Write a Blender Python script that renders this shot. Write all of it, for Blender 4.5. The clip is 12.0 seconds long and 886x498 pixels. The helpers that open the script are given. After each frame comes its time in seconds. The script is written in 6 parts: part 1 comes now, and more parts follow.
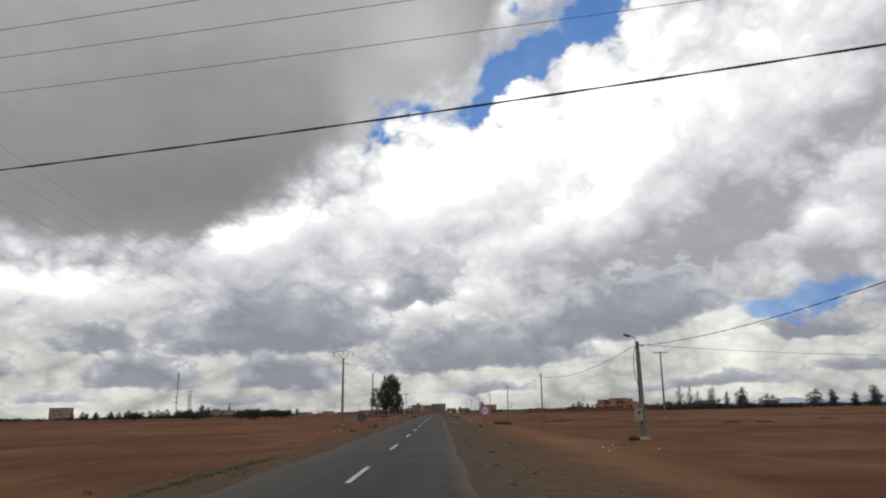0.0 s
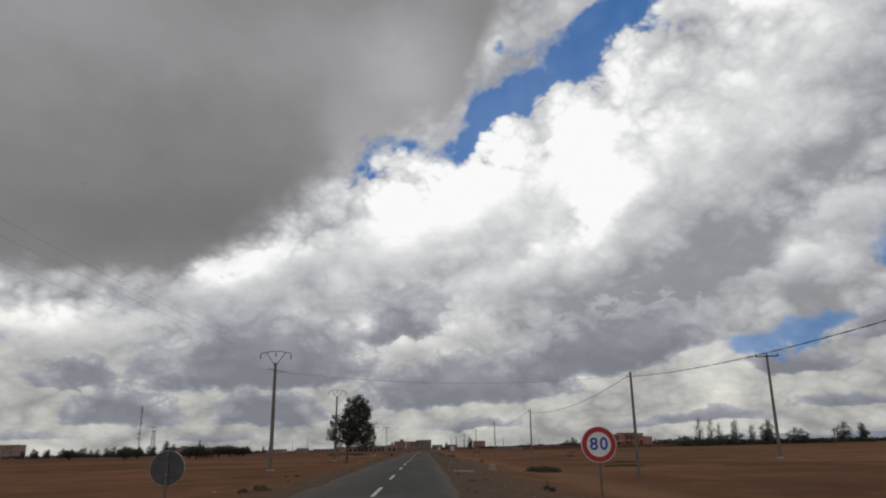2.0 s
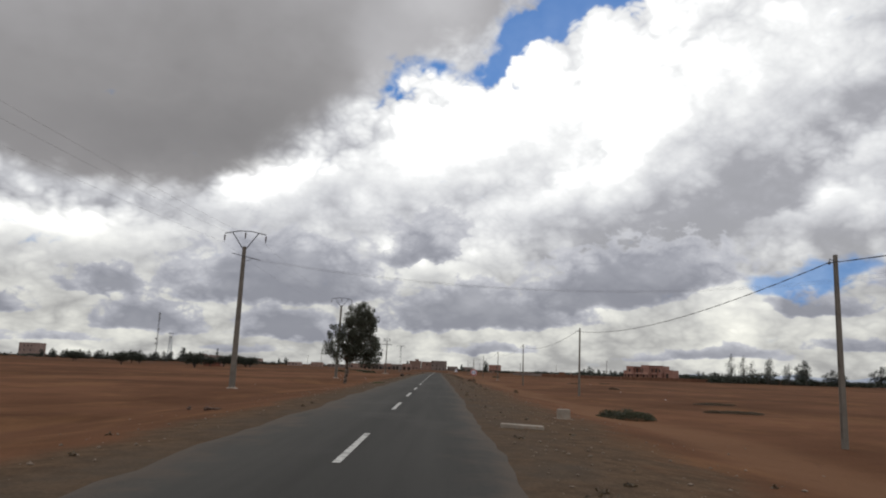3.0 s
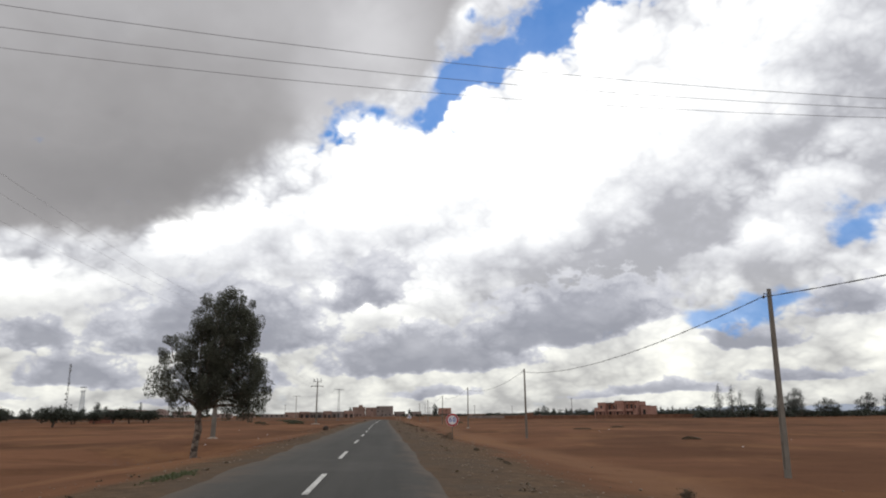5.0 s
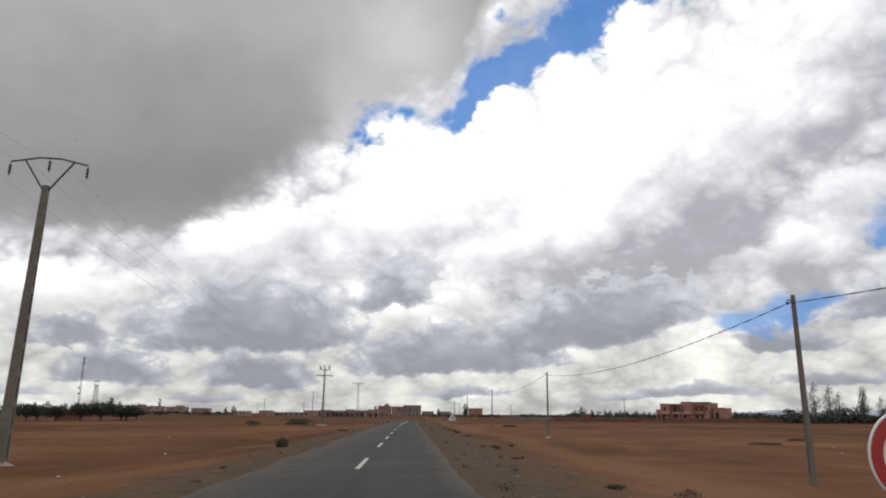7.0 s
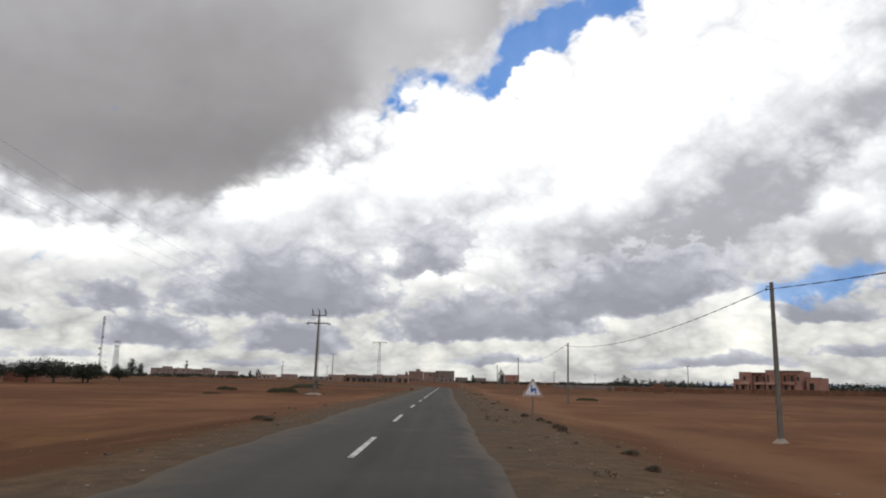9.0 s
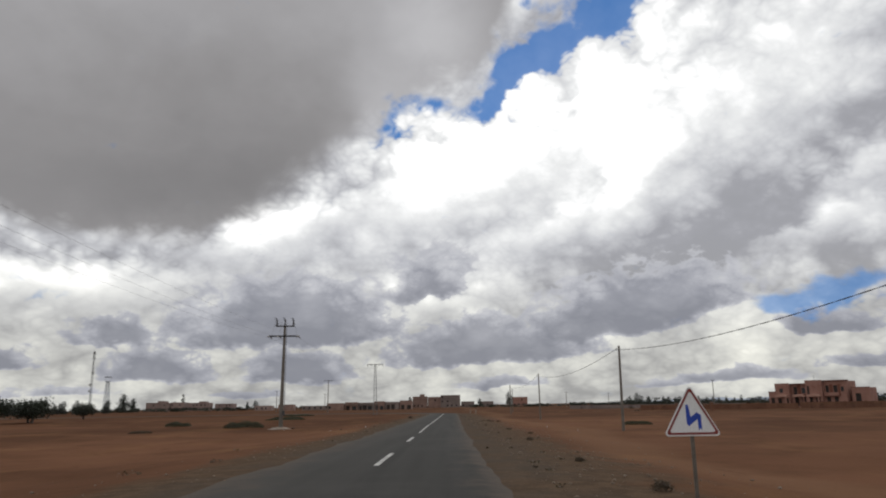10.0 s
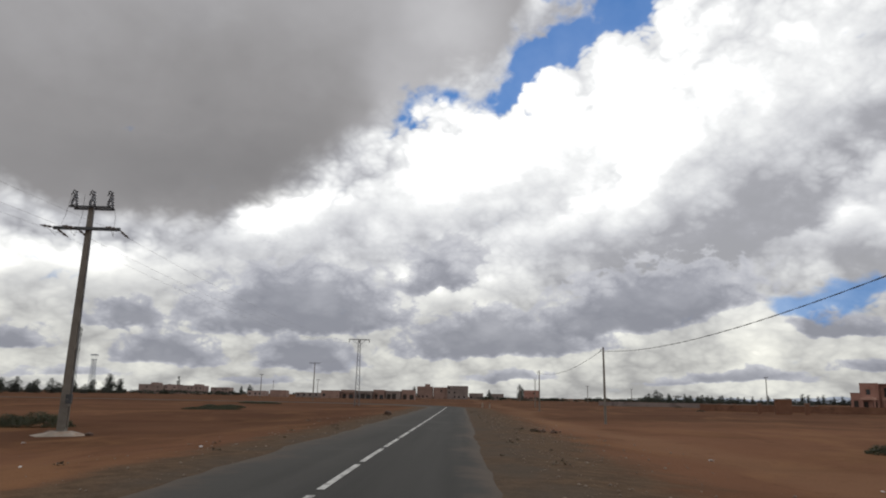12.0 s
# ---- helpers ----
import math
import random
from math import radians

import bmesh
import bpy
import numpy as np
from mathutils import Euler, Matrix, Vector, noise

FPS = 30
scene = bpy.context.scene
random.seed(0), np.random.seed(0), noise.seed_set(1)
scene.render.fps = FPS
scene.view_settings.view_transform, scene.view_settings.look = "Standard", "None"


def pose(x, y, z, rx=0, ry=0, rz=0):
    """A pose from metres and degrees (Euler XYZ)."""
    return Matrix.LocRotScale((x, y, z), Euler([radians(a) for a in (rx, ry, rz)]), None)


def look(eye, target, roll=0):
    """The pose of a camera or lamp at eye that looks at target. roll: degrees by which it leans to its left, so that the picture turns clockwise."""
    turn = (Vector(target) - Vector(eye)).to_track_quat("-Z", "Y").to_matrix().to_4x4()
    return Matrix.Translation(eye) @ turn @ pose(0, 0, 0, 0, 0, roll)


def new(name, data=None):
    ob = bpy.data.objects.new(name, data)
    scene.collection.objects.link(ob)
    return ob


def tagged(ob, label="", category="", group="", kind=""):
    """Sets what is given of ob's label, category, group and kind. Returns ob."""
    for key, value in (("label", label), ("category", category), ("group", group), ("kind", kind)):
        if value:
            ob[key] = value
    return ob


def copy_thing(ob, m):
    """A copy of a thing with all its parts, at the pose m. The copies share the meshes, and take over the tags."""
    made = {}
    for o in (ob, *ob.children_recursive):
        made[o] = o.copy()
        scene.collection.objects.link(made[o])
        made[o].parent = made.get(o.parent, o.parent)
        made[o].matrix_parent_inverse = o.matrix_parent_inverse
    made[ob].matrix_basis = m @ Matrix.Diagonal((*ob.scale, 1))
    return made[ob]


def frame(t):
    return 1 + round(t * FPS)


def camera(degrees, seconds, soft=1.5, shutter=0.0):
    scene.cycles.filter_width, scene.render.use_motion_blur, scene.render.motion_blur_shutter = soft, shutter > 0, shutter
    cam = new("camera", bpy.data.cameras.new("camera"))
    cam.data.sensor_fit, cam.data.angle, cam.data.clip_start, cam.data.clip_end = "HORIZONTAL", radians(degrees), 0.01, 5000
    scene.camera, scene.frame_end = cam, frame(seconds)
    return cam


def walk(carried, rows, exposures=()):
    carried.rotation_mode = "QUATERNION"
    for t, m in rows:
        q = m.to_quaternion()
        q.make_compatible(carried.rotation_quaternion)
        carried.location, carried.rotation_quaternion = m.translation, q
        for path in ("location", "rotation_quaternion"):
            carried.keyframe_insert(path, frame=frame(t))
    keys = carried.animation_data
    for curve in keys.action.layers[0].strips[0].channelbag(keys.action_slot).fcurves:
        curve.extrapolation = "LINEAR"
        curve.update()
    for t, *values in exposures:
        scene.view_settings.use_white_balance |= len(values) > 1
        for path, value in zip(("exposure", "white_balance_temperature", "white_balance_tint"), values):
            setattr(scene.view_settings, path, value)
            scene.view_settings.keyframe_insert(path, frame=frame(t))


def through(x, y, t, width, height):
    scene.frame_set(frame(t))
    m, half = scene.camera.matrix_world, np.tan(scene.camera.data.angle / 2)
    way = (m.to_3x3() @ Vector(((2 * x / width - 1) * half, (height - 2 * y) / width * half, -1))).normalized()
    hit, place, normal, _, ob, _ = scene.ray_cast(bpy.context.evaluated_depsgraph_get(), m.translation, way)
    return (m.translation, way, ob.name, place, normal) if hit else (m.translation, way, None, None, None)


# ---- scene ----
cam = camera(64.3, 12.0, soft=2.0)
PATH = [
    (0, (0.533, -2.937, 2.042), (0.55, -0.987, 2.489), -1.2),
    (0.2, (0.471, 1.607, 2.029), (0.487, 3.569, 2.416), -1.53),
    (0.3, (0.44, 3.879, 2.023), (0.497, 5.835, 2.434), -1.09),
    (0.5, (0.378, 8.377, 2.01), (0.445, 10.339, 2.394), -0.4),
    (0.7, (0.317, 12.753, 1.966), (0.365, 14.718, 2.332), -0.33),
    (0.8, (0.287, 14.917, 1.945), (0.332, 16.884, 2.305), -0.39),
    (1, (0.226, 19.308, 1.901), (0.289, 21.28, 2.225), -0.3),
    (1.2, (0.202, 23.87, 1.922), (0.294, 25.846, 2.214), 1.73),
    (1.3, (0.191, 26.182, 1.932), (0.251, 28.152, 2.27), -0.12),
    (1.5, (0.167, 30.748, 1.953), (0.291, 32.687, 2.427), -1.3),
    (1.7, (0.153, 35.17, 1.962), (0.145, 37.111, 2.441), 0.22),
    (1.8, (0.145, 37.352, 1.966), (0.142, 39.28, 2.5), -1.25),
    (2, (0.131, 41.714, 1.975), (0.191, 43.638, 2.516), -1.3),
    (2.2, (0.139, 46.123, 1.991), (0.203, 48.079, 2.402), 0.9),
    (2.3, (0.142, 48.326, 1.998), (0.183, 50.287, 2.386), 1.34),
    (2.5, (0.15, 52.654, 2.014), (0.214, 54.614, 2.403), 1.9),
    (2.7, (0.12, 56.85, 2.05), (0.113, 58.822, 2.383), 2.1),
    (4.3, (-0.07, 91.35, 2.13), (-0.024, 93.32, 2.474), 1.2),
    (4.5, (-0.097, 95.573, 2.138), (-0.06, 97.553, 2.417), 1.6),
    (4.7, (-0.069, 99.909, 2.139), (-0.142, 101.89, 2.403), 1.84),
    (4.8, (-0.054, 102.102, 2.139), (-0.049, 104.083, 2.414), -0.64),
    (5, (-0.026, 106.425, 2.14), (0.131, 108.366, 2.595), -0.4),
    (5.2, (-0.07, 110.579, 2.145), (0.049, 112.54, 2.52), -0.02),
    (5.3, (-0.093, 112.625, 2.147), (0.045, 114.58, 2.549), 0.53),
    (5.5, (-0.137, 116.753, 2.152), (-0.121, 118.719, 2.518), 1.6),
    (5.7, (-0.141, 120.99, 2.149), (-0.075, 122.947, 2.559), 2.48),
    (5.8, (-0.144, 123.127, 2.148), (-0.029, 125.077, 2.576), 2.99),
    (6, (-0.148, 127.383, 2.145), (0.006, 129.348, 2.486), 2.5),
    (6.2, (-0.157, 131.603, 2.138), (-0.021, 133.562, 2.521), 0.87),
    (6.3, (-0.161, 133.705, 2.135), (-0.039, 135.663, 2.522), -1.07),
    (6.5, (-0.17, 137.866, 2.128), (-0.045, 139.819, 2.54), 0.9),
    (6.7, (-0.192, 141.929, 2.11), (-0.119, 143.899, 2.451), 2.19),
    (6.8, (-0.203, 143.94, 2.102), (-0.084, 145.9, 2.482), 1.78),
    (7, (-0.225, 148.002, 2.084), (-0.147, 149.948, 2.54), 0.4),
    (7.2, (-0.22, 152.15, 2.08), (-0.173, 154.09, 2.567), -1.0),
    (8.8, (-0.14, 184.15, 2.06), (-0.16, 186.122, 2.396), 1.6),
    (9, (-0.138, 188.117, 2.051), (-0.153, 190.083, 2.416), 1.2),
    (9.2, (-0.152, 192.066, 2.042), (-0.192, 194.028, 2.428), -0.23),
    (9.3, (-0.158, 194.035, 2.038), (-0.215, 195.989, 2.461), -0.56),
    (9.5, (-0.172, 197.974, 2.029), (-0.192, 199.933, 2.432), -0.9),
    (9.7, (-0.159, 201.932, 2.006), (-0.179, 203.889, 2.414), -0.32),
    (9.8, (-0.153, 203.911, 1.994), (-0.176, 205.863, 2.427), -0.2),
    (10, (-0.14, 207.841, 1.971), (-0.156, 209.794, 2.403), -0.9),
    (10.2, (-0.139, 211.708, 1.983), (-0.139, 213.657, 2.433), -1.01),
    (10.3, (-0.138, 213.628, 1.99), (-0.139, 215.578, 2.433), -0.56),
    (10.5, (-0.137, 217.469, 2.002), (-0.157, 219.422, 2.43), -0.2),
    (10.7, (-0.106, 221.337, 2.049), (-0.099, 223.3, 2.435), 0.99),
    (10.8, (-0.09, 223.273, 2.072), (-0.128, 225.239, 2.439), 0.29),
    (11, (-0.059, 227.121, 2.119), (-0.101, 229.085, 2.498), -0.1),
    (11.2, (-0.05, 230.925, 2.068), (-0.087, 232.889, 2.444), 1.1),
    (11.3, (-0.045, 232.815, 2.043), (-0.082, 234.782, 2.406), 0.65),
    (11.5, (-0.036, 236.579, 1.992), (-0.075, 238.54, 2.387), -0.7),
    (11.7, (0.003, 240.315, 1.928), (-0.061, 242.273, 2.329), 0.34),
    (11.8, (0.023, 242.174, 1.895), (-0.018, 244.134, 2.292), -0.32),
    (12, (0.062, 245.893, 1.831), (0.012, 247.85, 2.24), 1.0),
]
EXPOSURE = [(0, -0.05), (0.5, -0.15), (1, 0.08), (1.5, 0.18), (2, -0.47), (2.5, -0.12), (4.5, 0.05), (5, 0.25), (5.5, 0.02), (6, 0.24), (6.5, 0.25), (7, 0.17), (9, 0.2), (9.5, 0.0), (10, -0.14), (10.5, -0.31), (11, -0.04), (11.5, 0.03), (12, -0.05)]
walk(cam, [(t, look(eye, target, roll)) for t, eye, target, roll in PATH], EXPOSURE)

# ---------------------------------------------------------------- world, sun
SUN_AZ, SUN_EL = 10.0, 38.0


class Nodes:
    """Small helper to wire shader nodes."""

    def __init__(self, tree):
        self.tree = tree
        tree.nodes.clear()

    def add(self, kind):
        return self.tree.nodes.new(kind)

    def link(self, a, b):
        self.tree.links.new(a, b)

    def put(self, socket, value):
        if isinstance(value, bpy.types.NodeSocket):
            self.link(value, socket)
        else:
            socket.default_value = value

    def math(self, op, a, b=0.0, c=0.0, clamp=False):
        n = self.add("ShaderNodeMath")
        n.operation, n.use_clamp = op, clamp
        for s, v in zip(n.inputs, (a, b, c)):
            self.put(s, v)
        return n.outputs[0]

    def vec(self, op, a, b=(0, 0, 0)):
        n = self.add("ShaderNodeVectorMath")
        n.operation = op
        self.put(n.inputs[0], a)
        if op == "SCALE":
            self.put(n.inputs["Scale"], b)
        else:
            self.put(n.inputs[1], b)
        return n.outputs["Value" if op in ("DOT_PRODUCT", "LENGTH") else "Vector"]

    def combine(self, x, y, z):
        n = self.add("ShaderNodeCombineXYZ")
        for s, v in zip(n.inputs, (x, y, z)):
            self.put(s, v)
        return n.outputs[0]

    def noise(self, vector, scale, detail=5.0, rough=0.55, distortion=0.0, colour=False):
        n = self.add("ShaderNodeTexNoise")
        if vector is not None:
            self.link(vector, n.inputs["Vector"])
        n.inputs["Scale"].default_value = scale
        n.inputs["Detail"].default_value = detail
        n.inputs["Roughness"].default_value = rough
        n.inputs["Distortion"].default_value = distortion
        return n.outputs["Color" if colour else 0]

    def step(self, value, low, high):
        n = self.add("ShaderNodeMapRange")
        n.interpolation_type = "SMOOTHSTEP"
        self.put(n.inputs[0], value)
        n.inputs[1].default_value, n.inputs[2].default_value = low, high
        return n.outputs[0]

    def mix(self, factor, a, b, blend="MIX"):
        n = self.add("ShaderNodeMix")
        n.data_type, n.blend_type = "RGBA", blend
        self.put(n.inputs[0], factor)
        self.put(n.inputs[6], a)
        self.put(n.inputs[7], b)
        return n.outputs[2]

    def attribute(self, name):
        n = self.add("ShaderNodeAttribute")
        n.attribute_name = name
        return n.outputs["Fac"]

    def billow(self, vector, scale, octaves):
        """Rounded heaps with sharp creases between them, 0 to about 1."""
        total, weight = 0.0, 1.0
        for k in range(octaves):
            f = self.math("ABSOLUTE", self.math("MULTIPLY_ADD", self.noise(vector, scale * 2.1 ** k, 0.0), 2.0, -1.0))
            total = self.math("MULTIPLY_ADD", f, weight, total)
            weight *= 0.55
        return total

    def blobs(self, p, rows, flat_feet=False):
        """The sum of soft ellipses: azimuth, elevation, half sizes, turn (degrees) and weight; with flat feet, their union."""
        total = 0.0
        for az, el, ra, re, turn, weight in rows:
            m = self.add("ShaderNodeMapping")
            m.vector_type = "TEXTURE"
            self.link(p, m.inputs[0])
            m.inputs[1].default_value = (az, el, 0)
            m.inputs[2].default_value = (0, 0, radians(turn))
            m.inputs[3].default_value = (ra, re, 1)
            q = m.outputs[0]
            if flat_feet:
                axes = self.add("ShaderNodeSeparateXYZ")
                self.link(q, axes.inputs[0])
                q = self.combine(axes.outputs[0], self.math("MAXIMUM", axes.outputs[1], self.math("MULTIPLY", axes.outputs[1], -5.0)), 0.0)
            d = self.vec("DOT_PRODUCT", q, q)
            g = self.math("POWER", math.e, self.math("MULTIPLY", d, -1.0))
            if flat_feet:
                total = self.math("SMOOTH_MAX", self.math("MULTIPLY", g, weight), total, 0.05)
            else:
                total = self.math("MULTIPLY_ADD", g, weight, total)
        return total


# broad grey cloud mass and its own tones, blue gaps, bright and dim parts of the deck
GREY_MASS = [
    (-25, 19.5, 12, 6.0, 5, 1.0),
    (-21, 15.4, 6.0, 2.4, 5, 0.6),
    (-30, 15.4, 6.0, 1.8, 0, 0.4),
    (-12.5, 25, 8.5, 5.5, 25, 0.95),
    (-3.5, 29.2, 5.5, 3.4, 20, 0.85),
    (1.0, 33.5, 9.0, 3.6, 10, 0.95),
    (1.6, 29.4, 3.6, 2.4, 30, 0.85),
    (-40, 25, 12, 9, 0, 0.9),
    (-18, 35, 20, 7, 10, 0.9),
]
GREY_TONES = [
    (-23, 17.0, 10, 3.6, 5, -0.13),
    (-14, 20.0, 6, 3.0, 30, -0.05),
    (-30, 31, 12, 4.5, 15, 0.13),
    (-12, 31, 9, 4.0, 15, 0.07),
    (-1, 29.5, 6, 5.0, 30, 0.24),
    (-6.5, 23.5, 3, 3.0, 40, 0.14),
    (-24, 12.6, 8, 1.2, 0, 0.12),
]
BLUE_GAPS = [
    (7.0, 27.4, 3.6, 2.1, 30, 1.05),
    (14.0, 30.8, 7.0, 1.9, 27, 1.0),
    (22.0, 34.6, 7.0, 2.4, 30, 0.9),
    (3.6, 25.4, 2.8, 1.2, 32, 0.62),
    (-1.6, 23.9, 2.9, 1.5, 12, 0.56),
    (-4.8, 22.6, 2.2, 1.2, 45, 0.47),
    (27.6, 7.8, 4.6, 1.1, 17, 1.0),
    (36.5, 13.6, 3.0, 1.7, 30, 0.9),
    (-31, 9.2, 1.6, 1.4, 20, 0.45),
]
BRIGHT = [
    (-2.5, 18.6, 5.2, 3.0, 22, 0.46),
    (4.5, 21.5, 5.0, 2.6, 35, 0.44),
    (13, 23.0, 8.0, 3.6, 40, 0.40),
    (15, 17.0, 3.6, 1.6, 45, 0.34),
    (26, 27, 12, 4.5, 35, 0.32),
    (-13.0, 15.2, 5.0, 1.9, 28, 0.50),
    (-17.0, 13.0, 4.0, 1.4, 10, 0.22),
    (9.5, 14.6, 2.2, 1.4, 45, 0.20),
    (28, 12.2, 5.0, 0.9, 14, 0.18),
    (-28, 9.8, 6.5, 1.9, 0, 0.46),
    (-0.5, 8.6, 3.6, 1.1, 8, 0.30),
    (33, 16.5, 4.0, 1.5, 10, 0.14),
]
DIM = [
    (15.0, 12.4, 5.0, 1.4, 26, -0.12),
    (24.5, 15.4, 6.0, 1.6, 16, -0.12),
    (15.0, 9.6, 8.5, 2.0, 14, -0.12),
    (29.5, 19.0, 7.0, 2.0, 24, -0.10),
    (-25, 11.6, 8.0, 1.0, 0, -0.12),
    (31, 10.4, 5.0, 1.4, 8, -0.10),
    (20.5, 10.6, 6.0, 1.9, 10, -0.22),
]
# lone heaps under the deck with flat feet: azimuth, foot, half width, height, turn and weight
HEAPS = [
    (-25.8, 4.9, 3.4, 2.6, 0, 0.95),
    (-13.0, 5.7, 9.2, 5.2, 3, 1.1),
    (-22.8, 2.4, 4.2, 2.4, 0, 1.05),
    (-12.0, 2.3, 4.6, 2.6, 0, 1.05),
    (3.0, 3.8, 8.8, 3.2, 2, 1.1),
    (-1.5, 9.4, 4.8, 4.0, 14, 0.74),
    (14.5, 6.0, 10.0, 4.8, 11, 1.05),
    (28.0, 5.1, 3.4, 1.8, 0, 1.0),
    (34.5, 7.2, 4.0, 2.6, 0, 0.9),
    (-33, 3.2, 3.2, 1.6, 0, 0.9),
    (4.0, 1.4, 4.0, 1.0, 0, 0.85),
    (20.5, 1.4, 6.5, 1.1, 2, 0.85),
    (31, 2.4, 5.5, 1.0, 0, 0.7),
    (-16, 0.9, 5.0, 0.8, 0, 0.6),
    (-29, 1.0, 5.0, 0.9, 0, 0.6),
]


def build_world():
    world = bpy.data.worlds.new("sky")
    scene.world = world
    world.use_nodes = True
    n = Nodes(world.node_tree)
    way = n.add("ShaderNodeTexCoord").outputs["Generated"]
    sep = n.add("ShaderNodeSeparateXYZ")
    n.link(way, sep.inputs[0])
    x, y, z = sep.outputs
    az = n.math("MULTIPLY", n.math("ARCTAN2", x, y), 57.2958)
    el = n.math("MULTIPLY", n.math("ARCSINE", z), 57.2958)
    # heaps lie closer together towards the horizon
    low = n.math("MAXIMUM", z, 0.0)
    flat = n.combine(x, y, n.math("MULTIPLY", n.math("POWER", low, 0.85), 1.35))
    calm = n.math("MULTIPLY_ADD", el, 0.045, 0.22, clamp=True)

    def bent(scale, detail, rough, across, up, heap):
        """The sky's angles with their outlines broken up by noise and by rounded heaps."""
        w = n.vec("SUBTRACT", n.noise(flat, scale, detail, rough, 0.0, True), (0.5, 0.5, 0.5))
        sw = n.add("ShaderNodeSeparateXYZ")
        n.link(w, sw.inputs[0])
        wy = n.math("MULTIPLY_ADD", sw.outputs[1], up, n.math("MULTIPLY_ADD", puff, -heap, heap / 2))
        return n.combine(n.math("MULTIPLY_ADD", n.math("MULTIPLY", sw.outputs[0], across), n.math("MULTIPLY_ADD", calm, 0.6, 0.4), az), n.math("MULTIPLY_ADD", wy, calm, el), 0.0)

    puff = n.billow(flat, 9.5, 4)
    small_puff = n.billow(flat, 24.0, 4)
    p = bent(8.0, 5.0, 0.5, 7.0, 4.6, 3.2)
    soft = bent(6.0, 3.0, 0.5, 7.0, 5.0, 1.6)
    crisp = bent(14.0, 5.0, 0.55, 4.6, 2.8, 2.4)
    broad = n.noise(flat, 5.0, 4.0, 0.5)
    fine = n.noise(flat, 24.0, 5.0, 0.5)
    grey = n.step(n.blobs(soft, GREY_MASS), 0.26, 0.82)
    # the deck itself: bright crests, shaded undersides, paler and creamier towards the horizon
    value = n.math("ADD", n.blobs(p, BRIGHT), n.blobs(soft, DIM))
    value = n.math("ADD", value, n.math("MULTIPLY_ADD", n.math("MULTIPLY_ADD", n.step(el, 4.0, 0.0), -0.10, n.math("MULTIPLY", n.step(el, 11.0, 5.0), 0.045)), 1.0, 0.66))
    value = n.math("MULTIPLY_ADD", n.math("SUBTRACT", broad, 0.5), n.math("MULTIPLY_ADD", calm, 0.55, 0.15), value)
    value = n.math("MULTIPLY_ADD", n.math("SUBTRACT", puff, 0.55), 0.38, value)
    value = n.math("MULTIPLY_ADD", n.math("SUBTRACT", small_puff, 0.5), 0.09, value)
    value = n.math("MULTIPLY_ADD", n.math("SUBTRACT", fine, 0.5), 0.05, value)
    value = n.math("SMOOTH_MAX", value, 0.40, 0.12)
    dull = n.math("ADD", n.blobs(soft, GREY_TONES), 0.335)
    dull = n.math("MULTIPLY_ADD", n.math("SUBTRACT", broad, 0.5), 0.14, dull)
    dull = n.math("MULTIPLY_ADD", n.math("SUBTRACT", fine, 0.5), 0.05, dull)
    # lone heaps: sharp crowns, lit along the top and grey at the foot
    heap = n.blobs(crisp, HEAPS, True)
    heap = n.math("MULTIPLY_ADD", n.math("SUBTRACT", small_puff, 0.5), -0.34, heap)
    cover = n.math("MULTIPLY", n.step(heap, 0.36, 0.50), 0.94)
    shade = n.math("MULTIPLY_ADD", n.step(heap, 0.40, 0.90), -0.25, 0.575)
    shade = n.math("MULTIPLY_ADD", n.step(el, 5.0, 8.5), 0.07, shade)
    shade = n.math("MULTIPLY_ADD", n.math("SUBTRACT", broad, 0.5), 0.22, shade)
    shade = n.math("MULTIPLY_ADD", n.math("SUBTRACT", fine, 0.5), 0.12, shade)
    shade = n.math("MULTIPLY_ADD", n.math("SUBTRACT", puff, 0.55), 0.16, shade)
    def tones(v, stops):
        ramp = n.add("ShaderNodeValToRGB")
        ramp.color_ramp.elements[0].position, ramp.color_ramp.elements[0].color = stops[0][0], (*stops[0][1], 1)
        ramp.color_ramp.elements[1].position, ramp.color_ramp.elements[1].color = stops[-1][0], (*stops[-1][1], 1)
        for at, colour in stops[1:-1]:
            ramp.color_ramp.elements.new(at).color = (*colour, 1)
        n.link(v, ramp.inputs[0])
        return ramp.outputs[0]
    heaps = tones(value, ((0.30, (0.33, 0.335, 0.36)), (0.46, (0.41, 0.415, 0.45)), (0.64, (0.65, 0.66, 0.69)), (0.84, (0.94, 0.95, 0.955)), (1.0, (1.32, 1.32, 1.32))))
    feet = tones(shade, ((0.30, (0.27, 0.28, 0.325)), (0.45, (0.37, 0.38, 0.43)), (0.62, (0.57, 0.58, 0.625)), (0.8, (0.80, 0.80, 0.81))))
    cream = n.mix(n.step(el, 13.0, 2.0), (1.0, 1.0, 1.0, 1), (1.0, 0.985, 0.895, 1))
    heaps = n.mix(cover, n.mix(1.0, heaps, cream, "MULTIPLY"), feet)
    mass = tones(dull, ((0.10, (0.195, 0.19, 0.195)), (0.32, (0.305, 0.297, 0.303)), (0.50, (0.46, 0.455, 0.47)), (0.8, (0.8, 0.8, 0.82))))
    cloud = n.mix(grey, heaps, mass)
    sky = n.add("ShaderNodeTexSky")
    sky.sky_type = "NISHITA"
    sky.sun_disc = False
    sky.sun_elevation, sky.sun_rotation = radians(SUN_EL), radians(SUN_AZ)
    sky.dust_density, sky.ozone_density = 0.1, 3.0
    vivid = n.add("ShaderNodeHueSaturation")
    vivid.inputs["Saturation"].default_value = 1.6
